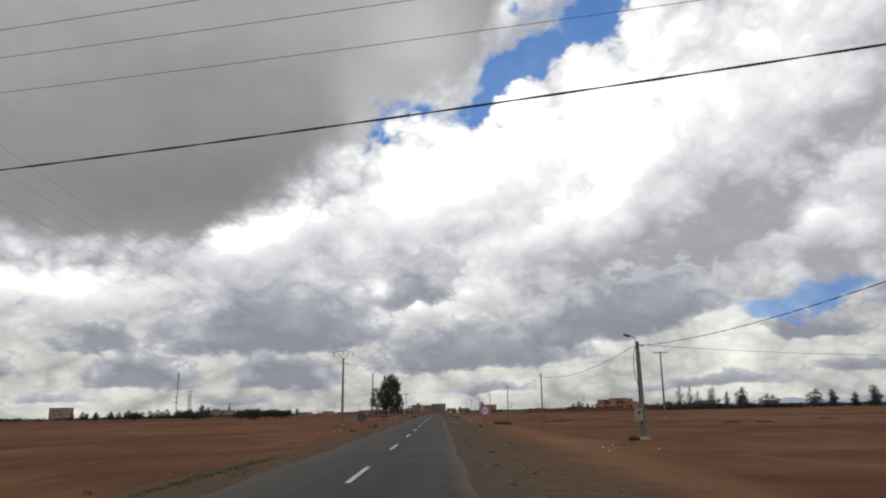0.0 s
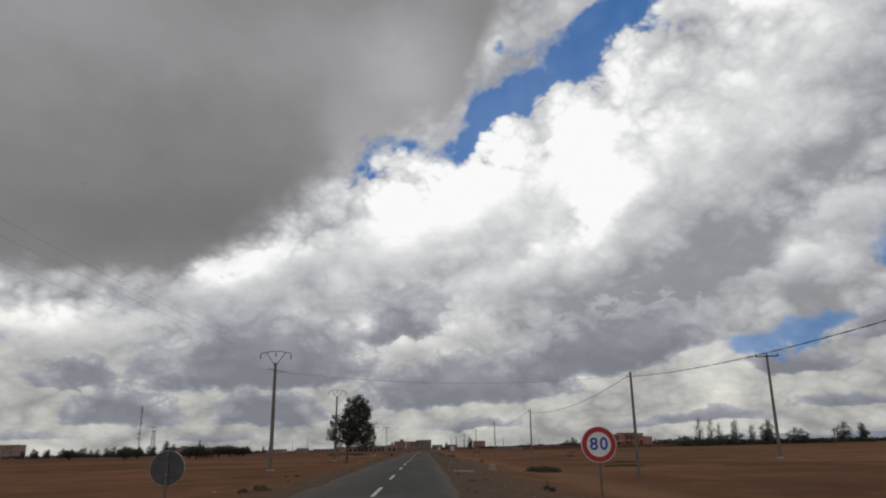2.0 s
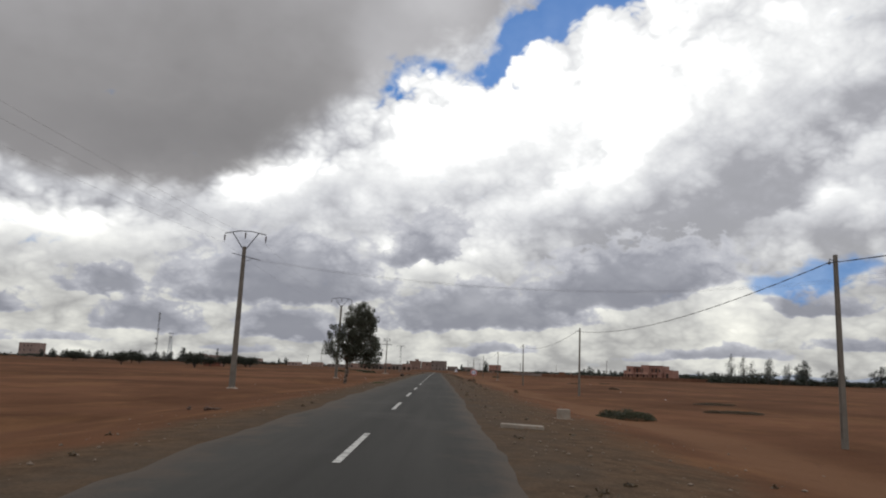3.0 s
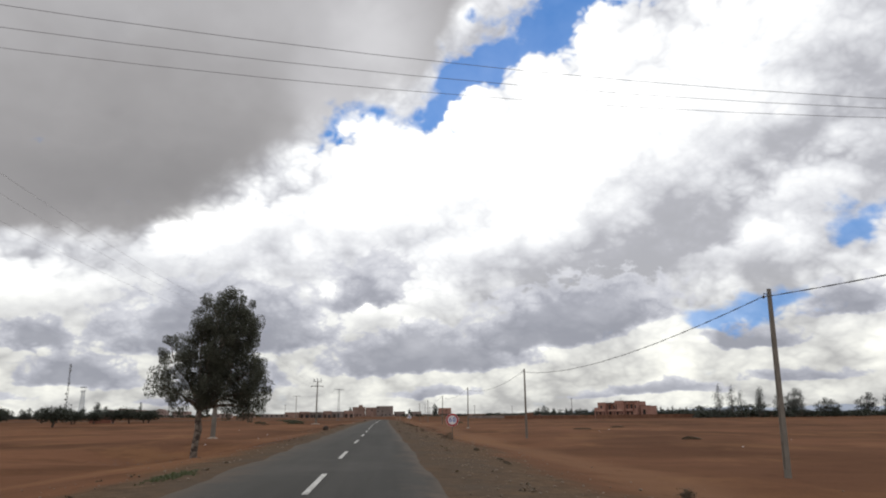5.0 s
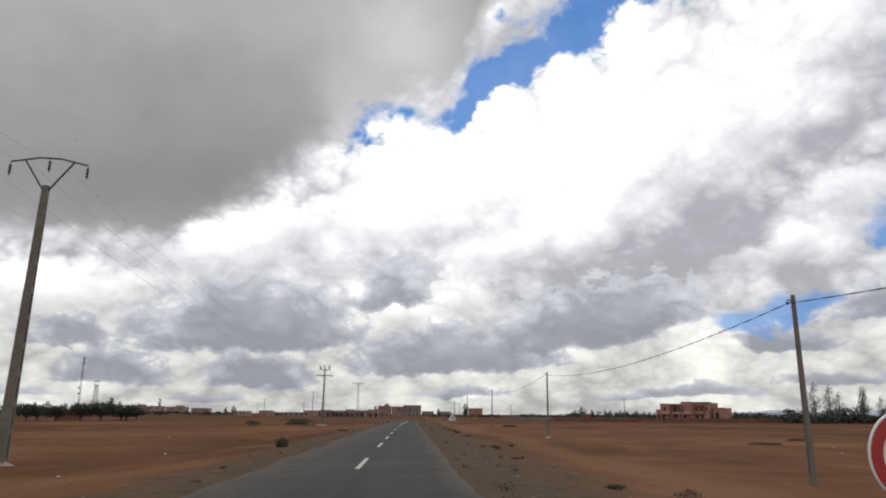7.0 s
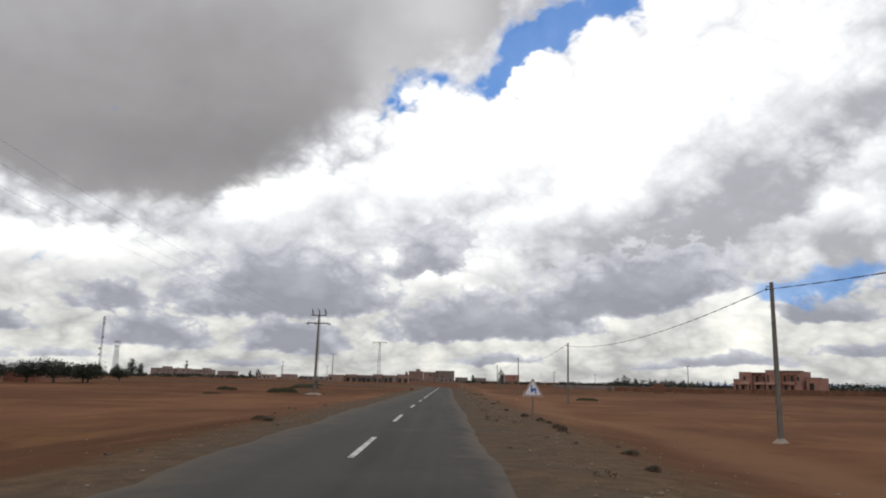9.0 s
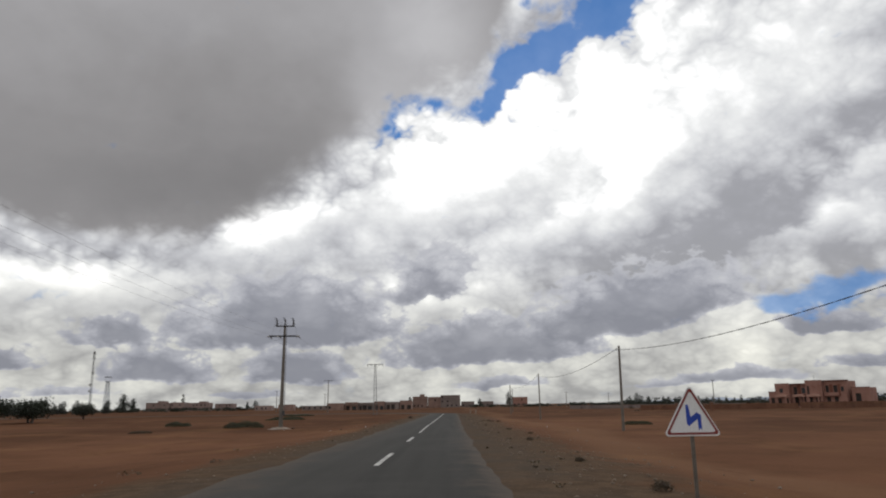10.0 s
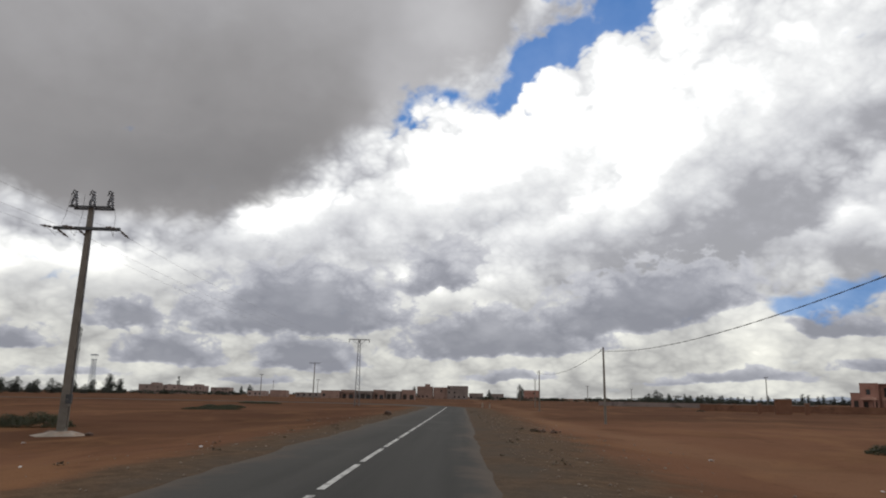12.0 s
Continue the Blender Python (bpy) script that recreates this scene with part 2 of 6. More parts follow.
    n.link(n.vec("NORMALIZE", n.vec("ADD", way, (0, 0, 0.30))), sky.inputs[0])
    n.link(sky.outputs[0], vivid.inputs["Color"])
    blue = n.vec("SCALE", vivid.outputs[0], 0.098)
    gap = n.math("MULTIPLY_ADD", n.math("SUBTRACT", fine, 0.5), 1.3, n.blobs(p, BLUE_GAPS))
    gap = n.math("MULTIPLY_ADD", n.math("SUBTRACT", puff, 0.55), -0.45, gap)
    gap = n.step(gap, 0.34, 0.84)
    haze = n.math("MULTIPLY_ADD", n.step(el, 17.0, 10.0), -0.32, 0.92)
    colour = n.mix(n.math("MULTIPLY", gap, haze), cloud, blue)
    back = n.add("ShaderNodeBackground")
    n.link(colour, back.inputs[0])
    back.inputs[1].default_value = 1.0
    out = n.add("ShaderNodeOutputWorld")
    n.link(back.outputs[0], out.inputs[0])


build_world()
sun_data = bpy.data.lights.new("sun", "SUN")
sun_data.energy, sun_data.angle, sun_data.color = 0.5, radians(20), (1.0, 0.95, 0.88)
sun = new("sun", sun_data)
sun_way = Vector((math.sin(radians(SUN_AZ)) * math.cos(radians(SUN_EL)), math.cos(radians(SUN_AZ)) * math.cos(radians(SUN_EL)), math.sin(radians(SUN_EL))))
sun.matrix_world = look(sun_way * 900, (0, 0, 0))


# ---------------------------------------------------------------- materials
def surface(name, a, b, scale=3.0, rough=0.85, bump=0.15, metal=0.0, fine=40.0, dirt=None, dirt_scale=0.8, dirt_at=(0.5, 0.7), relief=0.01, jitter=0.0):
    """A surface with a broad and a fine variation between two colours, some dirt and a fine relief."""
    m = bpy.data.materials.new(name)
    m.use_nodes = True
    n = Nodes(m.node_tree)
    co = n.add("ShaderNodeTexCoord").outputs["Object"]
    broad = n.noise(co, scale, 4.0, 0.6)
    grain = n.noise(co, fine, 3.0, 0.6)
    colour = n.mix(n.step(broad, 0.3, 0.7), (*a, 1), (*b, 1))
    light = n.math("MULTIPLY_ADD", grain, 0.5, 0.75)
    if jitter:
        info = n.add("ShaderNodeObjectInfo")
        light = n.math("MULTIPLY", light, n.math("MULTIPLY_ADD", info.outputs["Random"], jitter, 1.0 - jitter / 2))
    colour = n.mix(1.0, colour, n.combine(light, light, light), "MULTIPLY")
    if dirt:
        stain = n.step(n.noise(co, dirt_scale, 6.0, 0.65, 0.4), *dirt_at)
        colour = n.mix(stain, colour, (*dirt, 1))
    bs = n.add("ShaderNodeBsdfPrincipled")
    n.link(colour, bs.inputs["Base Color"])
    bs.inputs["Metallic"].default_value = metal
    n.put(bs.inputs["Roughness"], n.math("MULTIPLY_ADD", grain, 0.2, rough - 0.1, clamp=True))
    bp = n.add("ShaderNodeBump")
    bp.inputs["Strength"].default_value = bump
    bp.inputs["Distance"].default_value = relief
    n.link(grain, bp.inputs["Height"])
    n.link(bp.outputs[0], bs.inputs["Normal"])
    out = n.add("ShaderNodeOutputMaterial")
    n.link(bs.outputs[0], out.inputs[0])
    return m


def leaf_surface(name, dark, light, through=0.25):
    m = bpy.data.materials.new(name)
    m.use_nodes = True
    n = Nodes(m.node_tree)
    geo = n.add("ShaderNodeNewGeometry")
    co = n.add("ShaderNodeTexCoord").outputs["Object"]
    f = n.math("MULTIPLY_ADD", n.noise(co, 0.9, 3.0), 0.8, n.math("MULTIPLY_ADD", geo.outputs["Random Per Island"], 0.6, -0.2))
    colour = n.mix(n.step(f, 0.1, 0.95), (*dark, 1), (*light, 1))
    bs = n.add("ShaderNodeBsdfPrincipled")
    n.link(colour, bs.inputs["Base Color"])
    bs.inputs["Roughness"].default_value = 0.6
    tr = n.add("ShaderNodeBsdfTranslucent")
    n.link(colour, tr.inputs[0])
    both = n.add("ShaderNodeMixShader")
    both.inputs[0].default_value = through
    n.link(bs.outputs[0], both.inputs[1])
    n.link(tr.outputs[0], both.inputs[2])
    out = n.add("ShaderNodeOutputMaterial")
    n.link(both.outputs[0], out.inputs[0])
    return m


def ground_surface():
    """Red earth with darker furrows and paler trodden sand, turning to grey-brown gravel along the road."""
    m = bpy.data.materials.new("red_earth")
    m.use_nodes = True
    n = Nodes(m.node_tree)
    co = n.add("ShaderNodeNewGeometry").outputs["Position"]
    long = n.vec("MULTIPLY", co, (0.8, 0.8, 1.0))
    big = n.noise(long, 0.035, 5.0, 0.6, 0.5)
    mid = n.noise(long, 0.22, 6.0, 0.62, 0.3)
    small = n.noise(co, 2.2, 6.0, 0.65)
    grit = n.noise(co, 18.0, 3.0, 0.6)
    soil = n.mix(n.step(big, 0.32, 0.68), (0.086, 0.040, 0.0215, 1), (0.166, 0.079, 0.0430, 1))
    soil = n.mix(n.math("MULTIPLY", n.step(mid, 0.44, 0.74), 0.50), soil, (0.058, 0.027, 0.012, 1))
    # farther fields have been ploughed and lie darker
    spread = n.add("ShaderNodeSeparateXYZ")
    n.link(co, spread.inputs[0])
    ploughed = n.step(n.math("MULTIPLY_ADD", n.noise(co, 0.012, 3.0), 160.0, spread.outputs[1]), 330.0, 470.0)
    soil = n.mix(n.math("MULTIPLY", ploughed, 0.55), soil, (0.066, 0.028, 0.013, 1))
    soil = n.mix(n.math("MULTIPLY", n.step(small, 0.55, 0.8), 0.45), soil, (0.165, 0.082, 0.034, 1))
    # a pale trodden track wanders along the field beside the road
    wander = n.math("MULTIPLY_ADD", n.noise(n.vec("MULTIPLY", co, (0.0, 1.0, 0.0)), 0.018, 3.0), 14.0, 1.0)
    off = n.math("ABSOLUTE", n.math("SUBTRACT", spread.outputs[0], wander))
    track = n.math("MULTIPLY", n.step(n.math("MULTIPLY_ADD", mid, 1.6, off), 3.4, 1.4), 0.42)
    soil = n.mix(track, soil, (0.205, 0.112, 0.062, 1))
    clods = n.step(n.noise(n.vec("MULTIPLY", co, (1.0, 0.6, 1.0)), 0.9, 5.0, 0.7), 0.56, 0.70)
    soil = n.mix(n.math("MULTIPLY", clods, 0.45), soil, (0.068, 0.032, 0.017, 1))
    # pale ochre dust lies in patches over the field
    dust = n.step(n.noise(n.vec("MULTIPLY", co, (1.0, 0.45, 1.0)), 0.16, 5.0, 0.66, 0.4), 0.50, 0.66)
    soil = n.mix(n.math("MULTIPLY", dust, 0.40), soil, (0.215, 0.112, 0.052, 1))
    gravel = n.mix(n.step(small, 0.35, 0.65), (0.072, 0.047, 0.030, 1), (0.112, 0.073, 0.045, 1))
    gravel = n.mix(n.math("MULTIPLY", n.step(grit, 0.56, 0.72), 0.35), gravel, (0.165, 0.115, 0.075, 1))
    verge = n.attribute("verge")
    edge = n.math("MULTIPLY_ADD", n.math("SUBTRACT", n.noise(co, 0.5, 6.0, 0.65), 0.5), 1.1, verge)
    gravel = n.mix(n.math("MULTIPLY", n.step(edge, 0.75, 1.25), 0.8), gravel, (0.076, 0.061, 0.047, 1))
    colour = n.mix(n.step(edge, 0.25, 0.75), soil, gravel)
    light = n.math("MULTIPLY_ADD", grit, 0.7, 0.76)
    colour = n.mix(1.0, colour, n.combine(light, light, light), "MULTIPLY")
    bs = n.add("ShaderNodeBsdfPrincipled")
    n.link(colour, bs.inputs["Base Color"])
    bs.inputs["Roughness"].default_value = 0.95
    bs.inputs["Specular IOR Level"].default_value = 0.02
    bp = n.add("ShaderNodeBump")
    bp.inputs["Strength"].default_value = 0.35
    bp.inputs["Distance"].default_value = 0.03
    n.link(n.math("MULTIPLY_ADD", grit, 0.3, small), bp.inputs["Height"])
    n.link(bp.outputs[0], bs.inputs["Normal"])
    out = n.add("ShaderNodeOutputMaterial")
    n.link(bs.outputs[0], out.inputs[0])
    return m


def asphalt_surface():
    """Worn asphalt: stone grain, long wheel tracks and dusty edges."""
    m = bpy.data.materials.new("worn_asphalt")
    m.use_nodes = True
    n = Nodes(m.node_tree)
    co = n.add("ShaderNodeNewGeometry").outputs["Position"]
    streak = n.noise(n.vec("MULTIPLY", co, (1.0, 0.03, 1.0)), 1.6, 4.0, 0.55)
    patch = n.noise(co, 0.25, 5.0, 0.6)
    grain = n.noise(co, 45.0, 3.0, 0.7)
    colour = n.mix(n.step(streak, 0.3, 0.7), (0.034, 0.0325, 0.0290, 1), (0.050, 0.0475, 0.0425, 1))
    colour = n.mix(n.math("MULTIPLY", n.step(patch, 0.5, 0.75), 0.6), colour, (0.074, 0.069, 0.062, 1))
    lane = n.math("MULTIPLY_ADD", n.math("SUBTRACT", n.noise(n.vec("MULTIPLY", co, (1.0, 0.15, 1.0)), 0.8, 4.0), 0.5), 0.8, n.attribute("lane"))
    colour = n.mix(n.math("MULTIPLY", n.step(lane, 0.15, -0.75), 0.55), colour, (0.070, 0.065, 0.057, 1))
    side = n.attribute("edge")
    dust = n.step(n.math("MULTIPLY_ADD", n.math("SUBTRACT", n.noise(co, 0.9, 6.0, 0.7), 0.5), 1.5, side), 0.30, 0.95)
    colour = n.mix(dust, colour, (0.092, 0.072, 0.056, 1))
    light = n.math("MULTIPLY_ADD", grain, 0.8, 0.6)
    colour = n.mix(1.0, colour, n.combine(light, light, light), "MULTIPLY")
    bs = n.add("ShaderNodeBsdfPrincipled")
    n.link(colour, bs.inputs["Base Color"])
    bs.inputs["Roughness"].default_value = 0.9
    bs.inputs["Specular IOR Level"].default_value = 0.15
    bp = n.add("ShaderNodeBump")
    bp.inputs["Strength"].default_value = 0.4
    bp.inputs["Distance"].default_value = 0.01
    n.link(grain, bp.inputs["Height"])
    n.link(bp.outputs[0], bs.inputs["Normal"])
    out = n.add("ShaderNodeOutputMaterial")
    n.link(bs.outputs[0], out.inputs[0])
    return m


EARTH, ASPHALT = ground_surface(), asphalt_surface()
CONCRETE = surface("weathered_concrete", (0.150, 0.132, 0.110), (0.212, 0.188, 0.158), 1.2, 0.9, 0.3, dirt=(0.11, 0.085, 0.065), dirt_scale=1.3, dirt_at=(0.52, 0.75), jitter=0.15)
PALE_CONCRETE = surface("pale_concrete", (0.26, 0.215, 0.17), (0.35, 0.295, 0.24), 1.8, 0.9, 0.3, dirt=(0.25, 0.15, 0.09), dirt_scale=2.0)
STEEL = surface("galvanised_steel", (0.13, 0.133, 0.137), (0.20, 0.20, 0.204), 4.0, 0.5, 0.05, 0.7, dirt=(0.12, 0.085, 0.06), dirt_scale=3.0, dirt_at=(0.58, 0.8))
POST_STEEL = surface("dusty_steel_post", (0.13, 0.11, 0.09), (0.19, 0.165, 0.14), 4.0, 0.7, 0.05, 0.3, dirt=(0.11, 0.07, 0.045), dirt_scale=2.5)
PALE_STEEL = surface("pale_painted_steel", (0.42, 0.46, 0.50), (0.52, 0.56, 0.60), 1.0, 0.6, 0.02)
DARK_STEEL = surface("dark_painted_steel", (0.045, 0.047, 0.05), (0.08, 0.08, 0.082), 4.0, 0.55, 0.05, 0.4)
PORCELAIN = surface("brown_insulator", (0.05, 0.035, 0.03), (0.09, 0.06, 0.045), 8.0, 0.3, 0.02)
GLAZED_GREY = surface("grey_glazed_insulator", (0.13, 0.135, 0.15), (0.24, 0.25, 0.27), 8.0, 0.3, 0.02)
CABLE = surface("black_cable", (0.018, 0.018, 0.02), (0.035, 0.035, 0.036), 5.0, 0.6, 0.1)
WIRE = surface("aluminium_wire", (0.16, 0.16, 0.165), (0.24, 0.24, 0.24), 5.0, 0.5, 0.0, 0.6)
ROAD_WHITE = surface("worn_road_paint", (0.42, 0.41, 0.38), (0.58, 0.57, 0.53), 3.0, 0.8, 0.2, dirt=(0.11, 0.10, 0.09), dirt_scale=4.0, dirt_at=(0.50, 0.68))
SIGN_RED = surface("sign_red", (0.36, 0.022, 0.024), (0.44, 0.034, 0.032), 3.0, 0.4, 0.0, dirt=(0.30, 0.06, 0.05), dirt_scale=2.5, dirt_at=(0.6, 0.85))
RIM_RED = surface("faded_dark_red", (0.20, 0.035, 0.03), (0.26, 0.05, 0.04), 3.0, 0.5, 0.0)
SIGN_WHITE = surface("sign_white", (0.74, 0.74, 0.73), (0.82, 0.82, 0.81), 3.0, 0.4, 0.0, dirt=(0.55, 0.50, 0.44), dirt_scale=2.2, dirt_at=(0.58, 0.85))
SIGN_BLUE = surface("sign_blue", (0.012, 0.05, 0.34), (0.02, 0.065, 0.42), 3.0, 0.4, 0.0)
SIGN_BACK = surface("sign_back_grey", (0.07, 0.072, 0.075), (0.11, 0.11, 0.112), 3.0, 0.55, 0.02, 0.4, dirt=(0.10, 0.08, 0.06), dirt_scale=3.0)
BARK = surface("eucalyptus_bark", (0.10, 0.070, 0.052), (0.27, 0.215, 0.17), 2.6, 0.9, 0.5, fine=14.0, dirt=(0.05, 0.036, 0.028), dirt_scale=2.4, dirt_at=(0.48, 0.58), relief=0.03)
DARK_BARK = surface("dark_bark", (0.06, 0.045, 0.035), (0.12, 0.09, 0.07), 3.0, 0.9, 0.4)
EUC_LEAF = leaf_surface("eucalyptus_leaves", (0.0533, 0.0585, 0.0404), (0.1247, 0.1307, 0.0912), 0.45)
OLIVE_LEAF = leaf_surface("olive_leaves", (0.018, 0.024, 0.014), (0.055, 0.065, 0.040), 0.15)
# far foliage, lightened and greyed so its colour carries the haze
FAR_LEAF = leaf_surface("hazed_far_leaves", (0.034, 0.040, 0.033), (0.092, 0.102, 0.084), 0.25)
SHRUB_LEAF = leaf_surface("shrub_leaves", (0.030, 0.035, 0.015), (0.080, 0.084, 0.038), 0.2)
GRASS_LEAF = leaf_surface("green_grass", (0.050, 0.062, 0.022), (0.105, 0.120, 0.045), 0.3)
DRY_LEAF = leaf_surface("dry_weed", (0.052, 0.038, 0.022), (0.15, 0.108, 0.064), 0.25)
TERRACOTTA = surface("terracotta_render", (0.300, 0.155, 0.116), (0.380, 0.205, 0.158), 0.35, 0.9, 0.2, fine=12.0, dirt=(0.22, 0.09, 0.06), dirt_scale=0.5, dirt_at=(0.5, 0.8))
PALE_TERRACOTTA = surface("pale_terracotta_render", (0.44, 0.25, 0.19), (0.52, 0.31, 0.24), 0.5, 0.9, 0.1, fine=12.0)
DARK_TERRACOTTA = surface("dark_terracotta_render", (0.17, 0.066, 0.042), (0.22, 0.086, 0.055), 0.35, 0.9, 0.2, fine=12.0)
PINK_RENDER = surface("faded_pink_render", (0.23, 0.145, 0.115), (0.31, 0.20, 0.16), 0.25, 0.9, 0.2, fine=10.0, dirt=(0.22, 0.14, 0.11), dirt_scale=0.4, jitter=0.25)
GREY_RENDER = surface("grey_brown_render", (0.20, 0.155, 0.135), (0.26, 0.205, 0.18), 0.25, 0.9, 0.2, fine=10.0, dirt=(0.14, 0.11, 0.10), dirt_scale=0.4, jitter=0.2)
# pink render made paler and greyer, with distance haze in the colour
HAZY_PINK = surface("hazed_pink_render", (0.25, 0.178, 0.152), (0.33, 0.242, 0.21), 0.2, 0.9, 0.2, fine=8.0, dirt=(0.26, 0.18, 0.155), dirt_scale=0.3, jitter=0.3)
EARTH_WALL = surface("earthen_render", (0.15, 0.068, 0.038), (0.20, 0.095, 0.055), 0.4, 0.95, 0.3, fine=10.0, dirt=(0.11, 0.055, 0.032), dirt_scale=0.6)
# flat dark colour that stands for the shade inside rooms
ROOM_SHADE = surface("painted_room_shade", (0.03, 0.024, 0.02), (0.05, 0.04, 0.035), 1.0, 0.9, 0.0)
GLASS_DARK = surface("dark_window_glass", (0.02, 0.022, 0.025), (0.035, 0.036, 0.04), 1.0, 0.15, 0.0)
STONE = surface("red_brown_stone", (0.075, 0.042, 0.028), (0.13, 0.08, 0.055), 3.0, 0.9, 0.4, jitter=0.4)
GREY_STONE = surface("grey_gravel_stone", (0.15, 0.11, 0.078), (0.27, 0.205, 0.15), 3.0, 0.9, 0.4)
DARK_STONE = surface("dark_earthy_stone", (0.030, 0.021, 0.016), (0.062, 0.042, 0.030), 4.0, 0.95, 0.5)
PLASTIC = surface("white_plastic_litter", (0.62, 0.61, 0.59), (0.74, 0.73, 0.71), 4.0, 0.6, 0.1)
CABINET_GREY = surface("grey_cabinet_paint", (0.27, 0.28, 0.25), (0.34, 0.35, 0.315), 2.0, 0.6, 0.05, dirt=(0.25, 0.2, 0.15), dirt_scale=2.0)
LAMP_GREY = surface("lamp_housing", (0.16, 0.165, 0.17), (0.22, 0.225, 0.23), 4.0, 0.5, 0.02, 0.3)
# pale blue of distance haze, put into the hills' own colour
HAZED_HILL = surface("hazed_far_hills", (0.40, 0.45, 0.54), (0.46, 0.51, 0.59), 0.002, 0.95, 0.0, fine=0.02)


# ---------------------------------------------------------------- mesh helpers
def part(name, bm, material, parent=None, label=""):
    me = bpy.data.meshes.new(name)
    bm.to_mesh(me)
    bm.free()
    me.materials.append(material)
    ob = new(name, me)
    ob.parent = parent
    if label:
        tagged(ob, label)
    return ob


def mesh_part(name, verts, faces, material, parent=None, label=""):
    me = bpy.data.meshes.new(name)
    me.from_pydata(verts, [], faces)
    me.update()
    me.materials.append(material)
    ob = new(name, me)
    ob.parent = parent
    if label:
        tagged(ob, label)
    return ob


def thing(name, m, label, category, group="", kind=""):
    ob = new(name)
    ob.empty_display_size = 0.2
    ob.matrix_basis = m
    return tagged(ob, label, category, group, kind)


def add_box(bm, lo, hi, bevel=0.0):
    size, mid = Vector(hi) - Vector(lo), (Vector(hi) + Vector(lo)) / 2
    made = bmesh.ops.create_cube(bm, size=1.0, matrix=Matrix.LocRotScale(mid, None, size))
    if bevel:
        edges = {e for v in made["verts"] for e in v.link_edges}
        bmesh.ops.bevel(bm, geom=list(edges), offset=bevel, segments=2, affect="EDGES", profile=0.7)


def add_tube(bm, points, radii, sides=8, cap=True):
    """A tube along points; radii: one for all, or one a point."""
    pts = [Vector(p) for p in points]
    if not hasattr(radii, "__len__"):
        radii = [radii] * len(pts)
    rings = []
    for i, p in enumerate(pts):
        ahead = (pts[min(i + 1, len(pts) - 1)] - pts[max(i - 1, 0)]).normalized()
        side = ahead.cross(Vector((0, 0, 1)) if abs(ahead.z) < 0.9 else Vector((1, 0, 0))).normalized()
        up = side.cross(ahead)
        rings.append([bm.verts.new(p + radii[i] * (math.cos(a) * side + math.sin(a) * up)) for a in (2 * math.pi * k / sides for k in range(sides))])
    for a, b in zip(rings, rings[1:]):
        for k in range(sides):
            bm.faces.new((a[k], a[(k + 1) % sides], b[(k + 1) % sides], b[k]))
    if cap:
        bm.faces.new(rings[0][::-1])
        bm.faces.new(rings[-1])


def tube(name, points, radii, material, parent, label="", sides=8):
    bm = bmesh.new()
    add_tube(bm, points, radii, sides)
    return part(name, bm, material, parent, label)


def box(name, lo, hi, material, parent, label="", bevel=0.0):
    bm = bmesh.new()
    add_box(bm, lo, hi, bevel)
    return part(name, bm, material, parent, label)


def lump(bm, centre, size, rng, detail=1, rough=0.25):
    """An uneven stone."""
    made = bmesh.ops.create_icosphere(bm, subdivisions=detail, radius=1.0)
    for v in made["verts"]:
        k = 1 + rng.uniform(-rough, rough)
        v.co = Vector((v.co.x * size[0] * k, v.co.y * size[1] * k, v.co.z * size[2] * k)) + Vector(centre)


# ---------------------------------------------------------------- the land
ROAD_Y = np.array([-400, -50, 0, 30, 60, 100, 140, 190, 225, 250, 300, 346, 391, 900])
ROAD_Z = np.array([0.55, 0.6, 0.60, 0.56, 0.61, 0.73, 0.72, 0.64, 0.62, 0.46, 0.38, 0.30, 0.22, 0.2])
LINE_Y = np.array([-400, 30, 80, 120, 160, 180, 205, 240, 262, 290, 346])
LINE_X = np.array([-1.38, -1.42, -1.38, -1.44, -1.58, -1.68, -1.81, -1.90, -1.92, -1.76, -1.60])
BEND_R, BEND_Y, BEND_X = 45.0, 346.0, -1.60


def road_z(y):
    return float(np.interp(y, ROAD_Y, ROAD_Z))


def road_line():
    """The middle of the road: nearly straight, then a bend to the left at the town's edge."""
    pts = [(float(np.interp(y, LINE_Y, LINE_X)), float(y)) for y in np.arange(-60, BEND_Y, 1.0)]
    for a in np.linspace(0, math.pi / 2, 60):
        pts.append((BEND_X - BEND_R + BEND_R * math.cos(a), BEND_Y + BEND_R * math.sin(a)))
    pts += [(BEND_X - BEND_R - d, BEND_Y + BEND_R + d * 0.02) for d in np.arange(2, 330, 4.0)]
    return np.array(pts)


ROAD = road_line()
TREE_AT = (-11.4, 151.9)


def road_gap(x, y):
    """How far places lie from the road's middle, and the road's height there."""
    x, y = np.asarray(x, float), np.asarray(y, float)
    near, height = np.full(x.shape, 1e9), np.zeros(x.shape)
    line_z = np.interp(ROAD[:, 1], ROAD_Y, ROAD_Z)
    for i in range(len(ROAD)):
        d = (x - ROAD[i, 0]) ** 2 + (y - ROAD[i, 1]) ** 2
        closer = d < near
        near[closer], height[closer] = d[closer], line_z[i]
    return np.sqrt(near), height


def bumps(x, y):
    return 0.07 * np.sin(x * 0.31 + 1.3 * np.sin(y * 0.11)) * np.sin(y * 0.23 + 0.7) + 0.03 * np.sin(x * 1.3 + y * 0.7) * np.sin(y * 1.1 - x * 0.4)


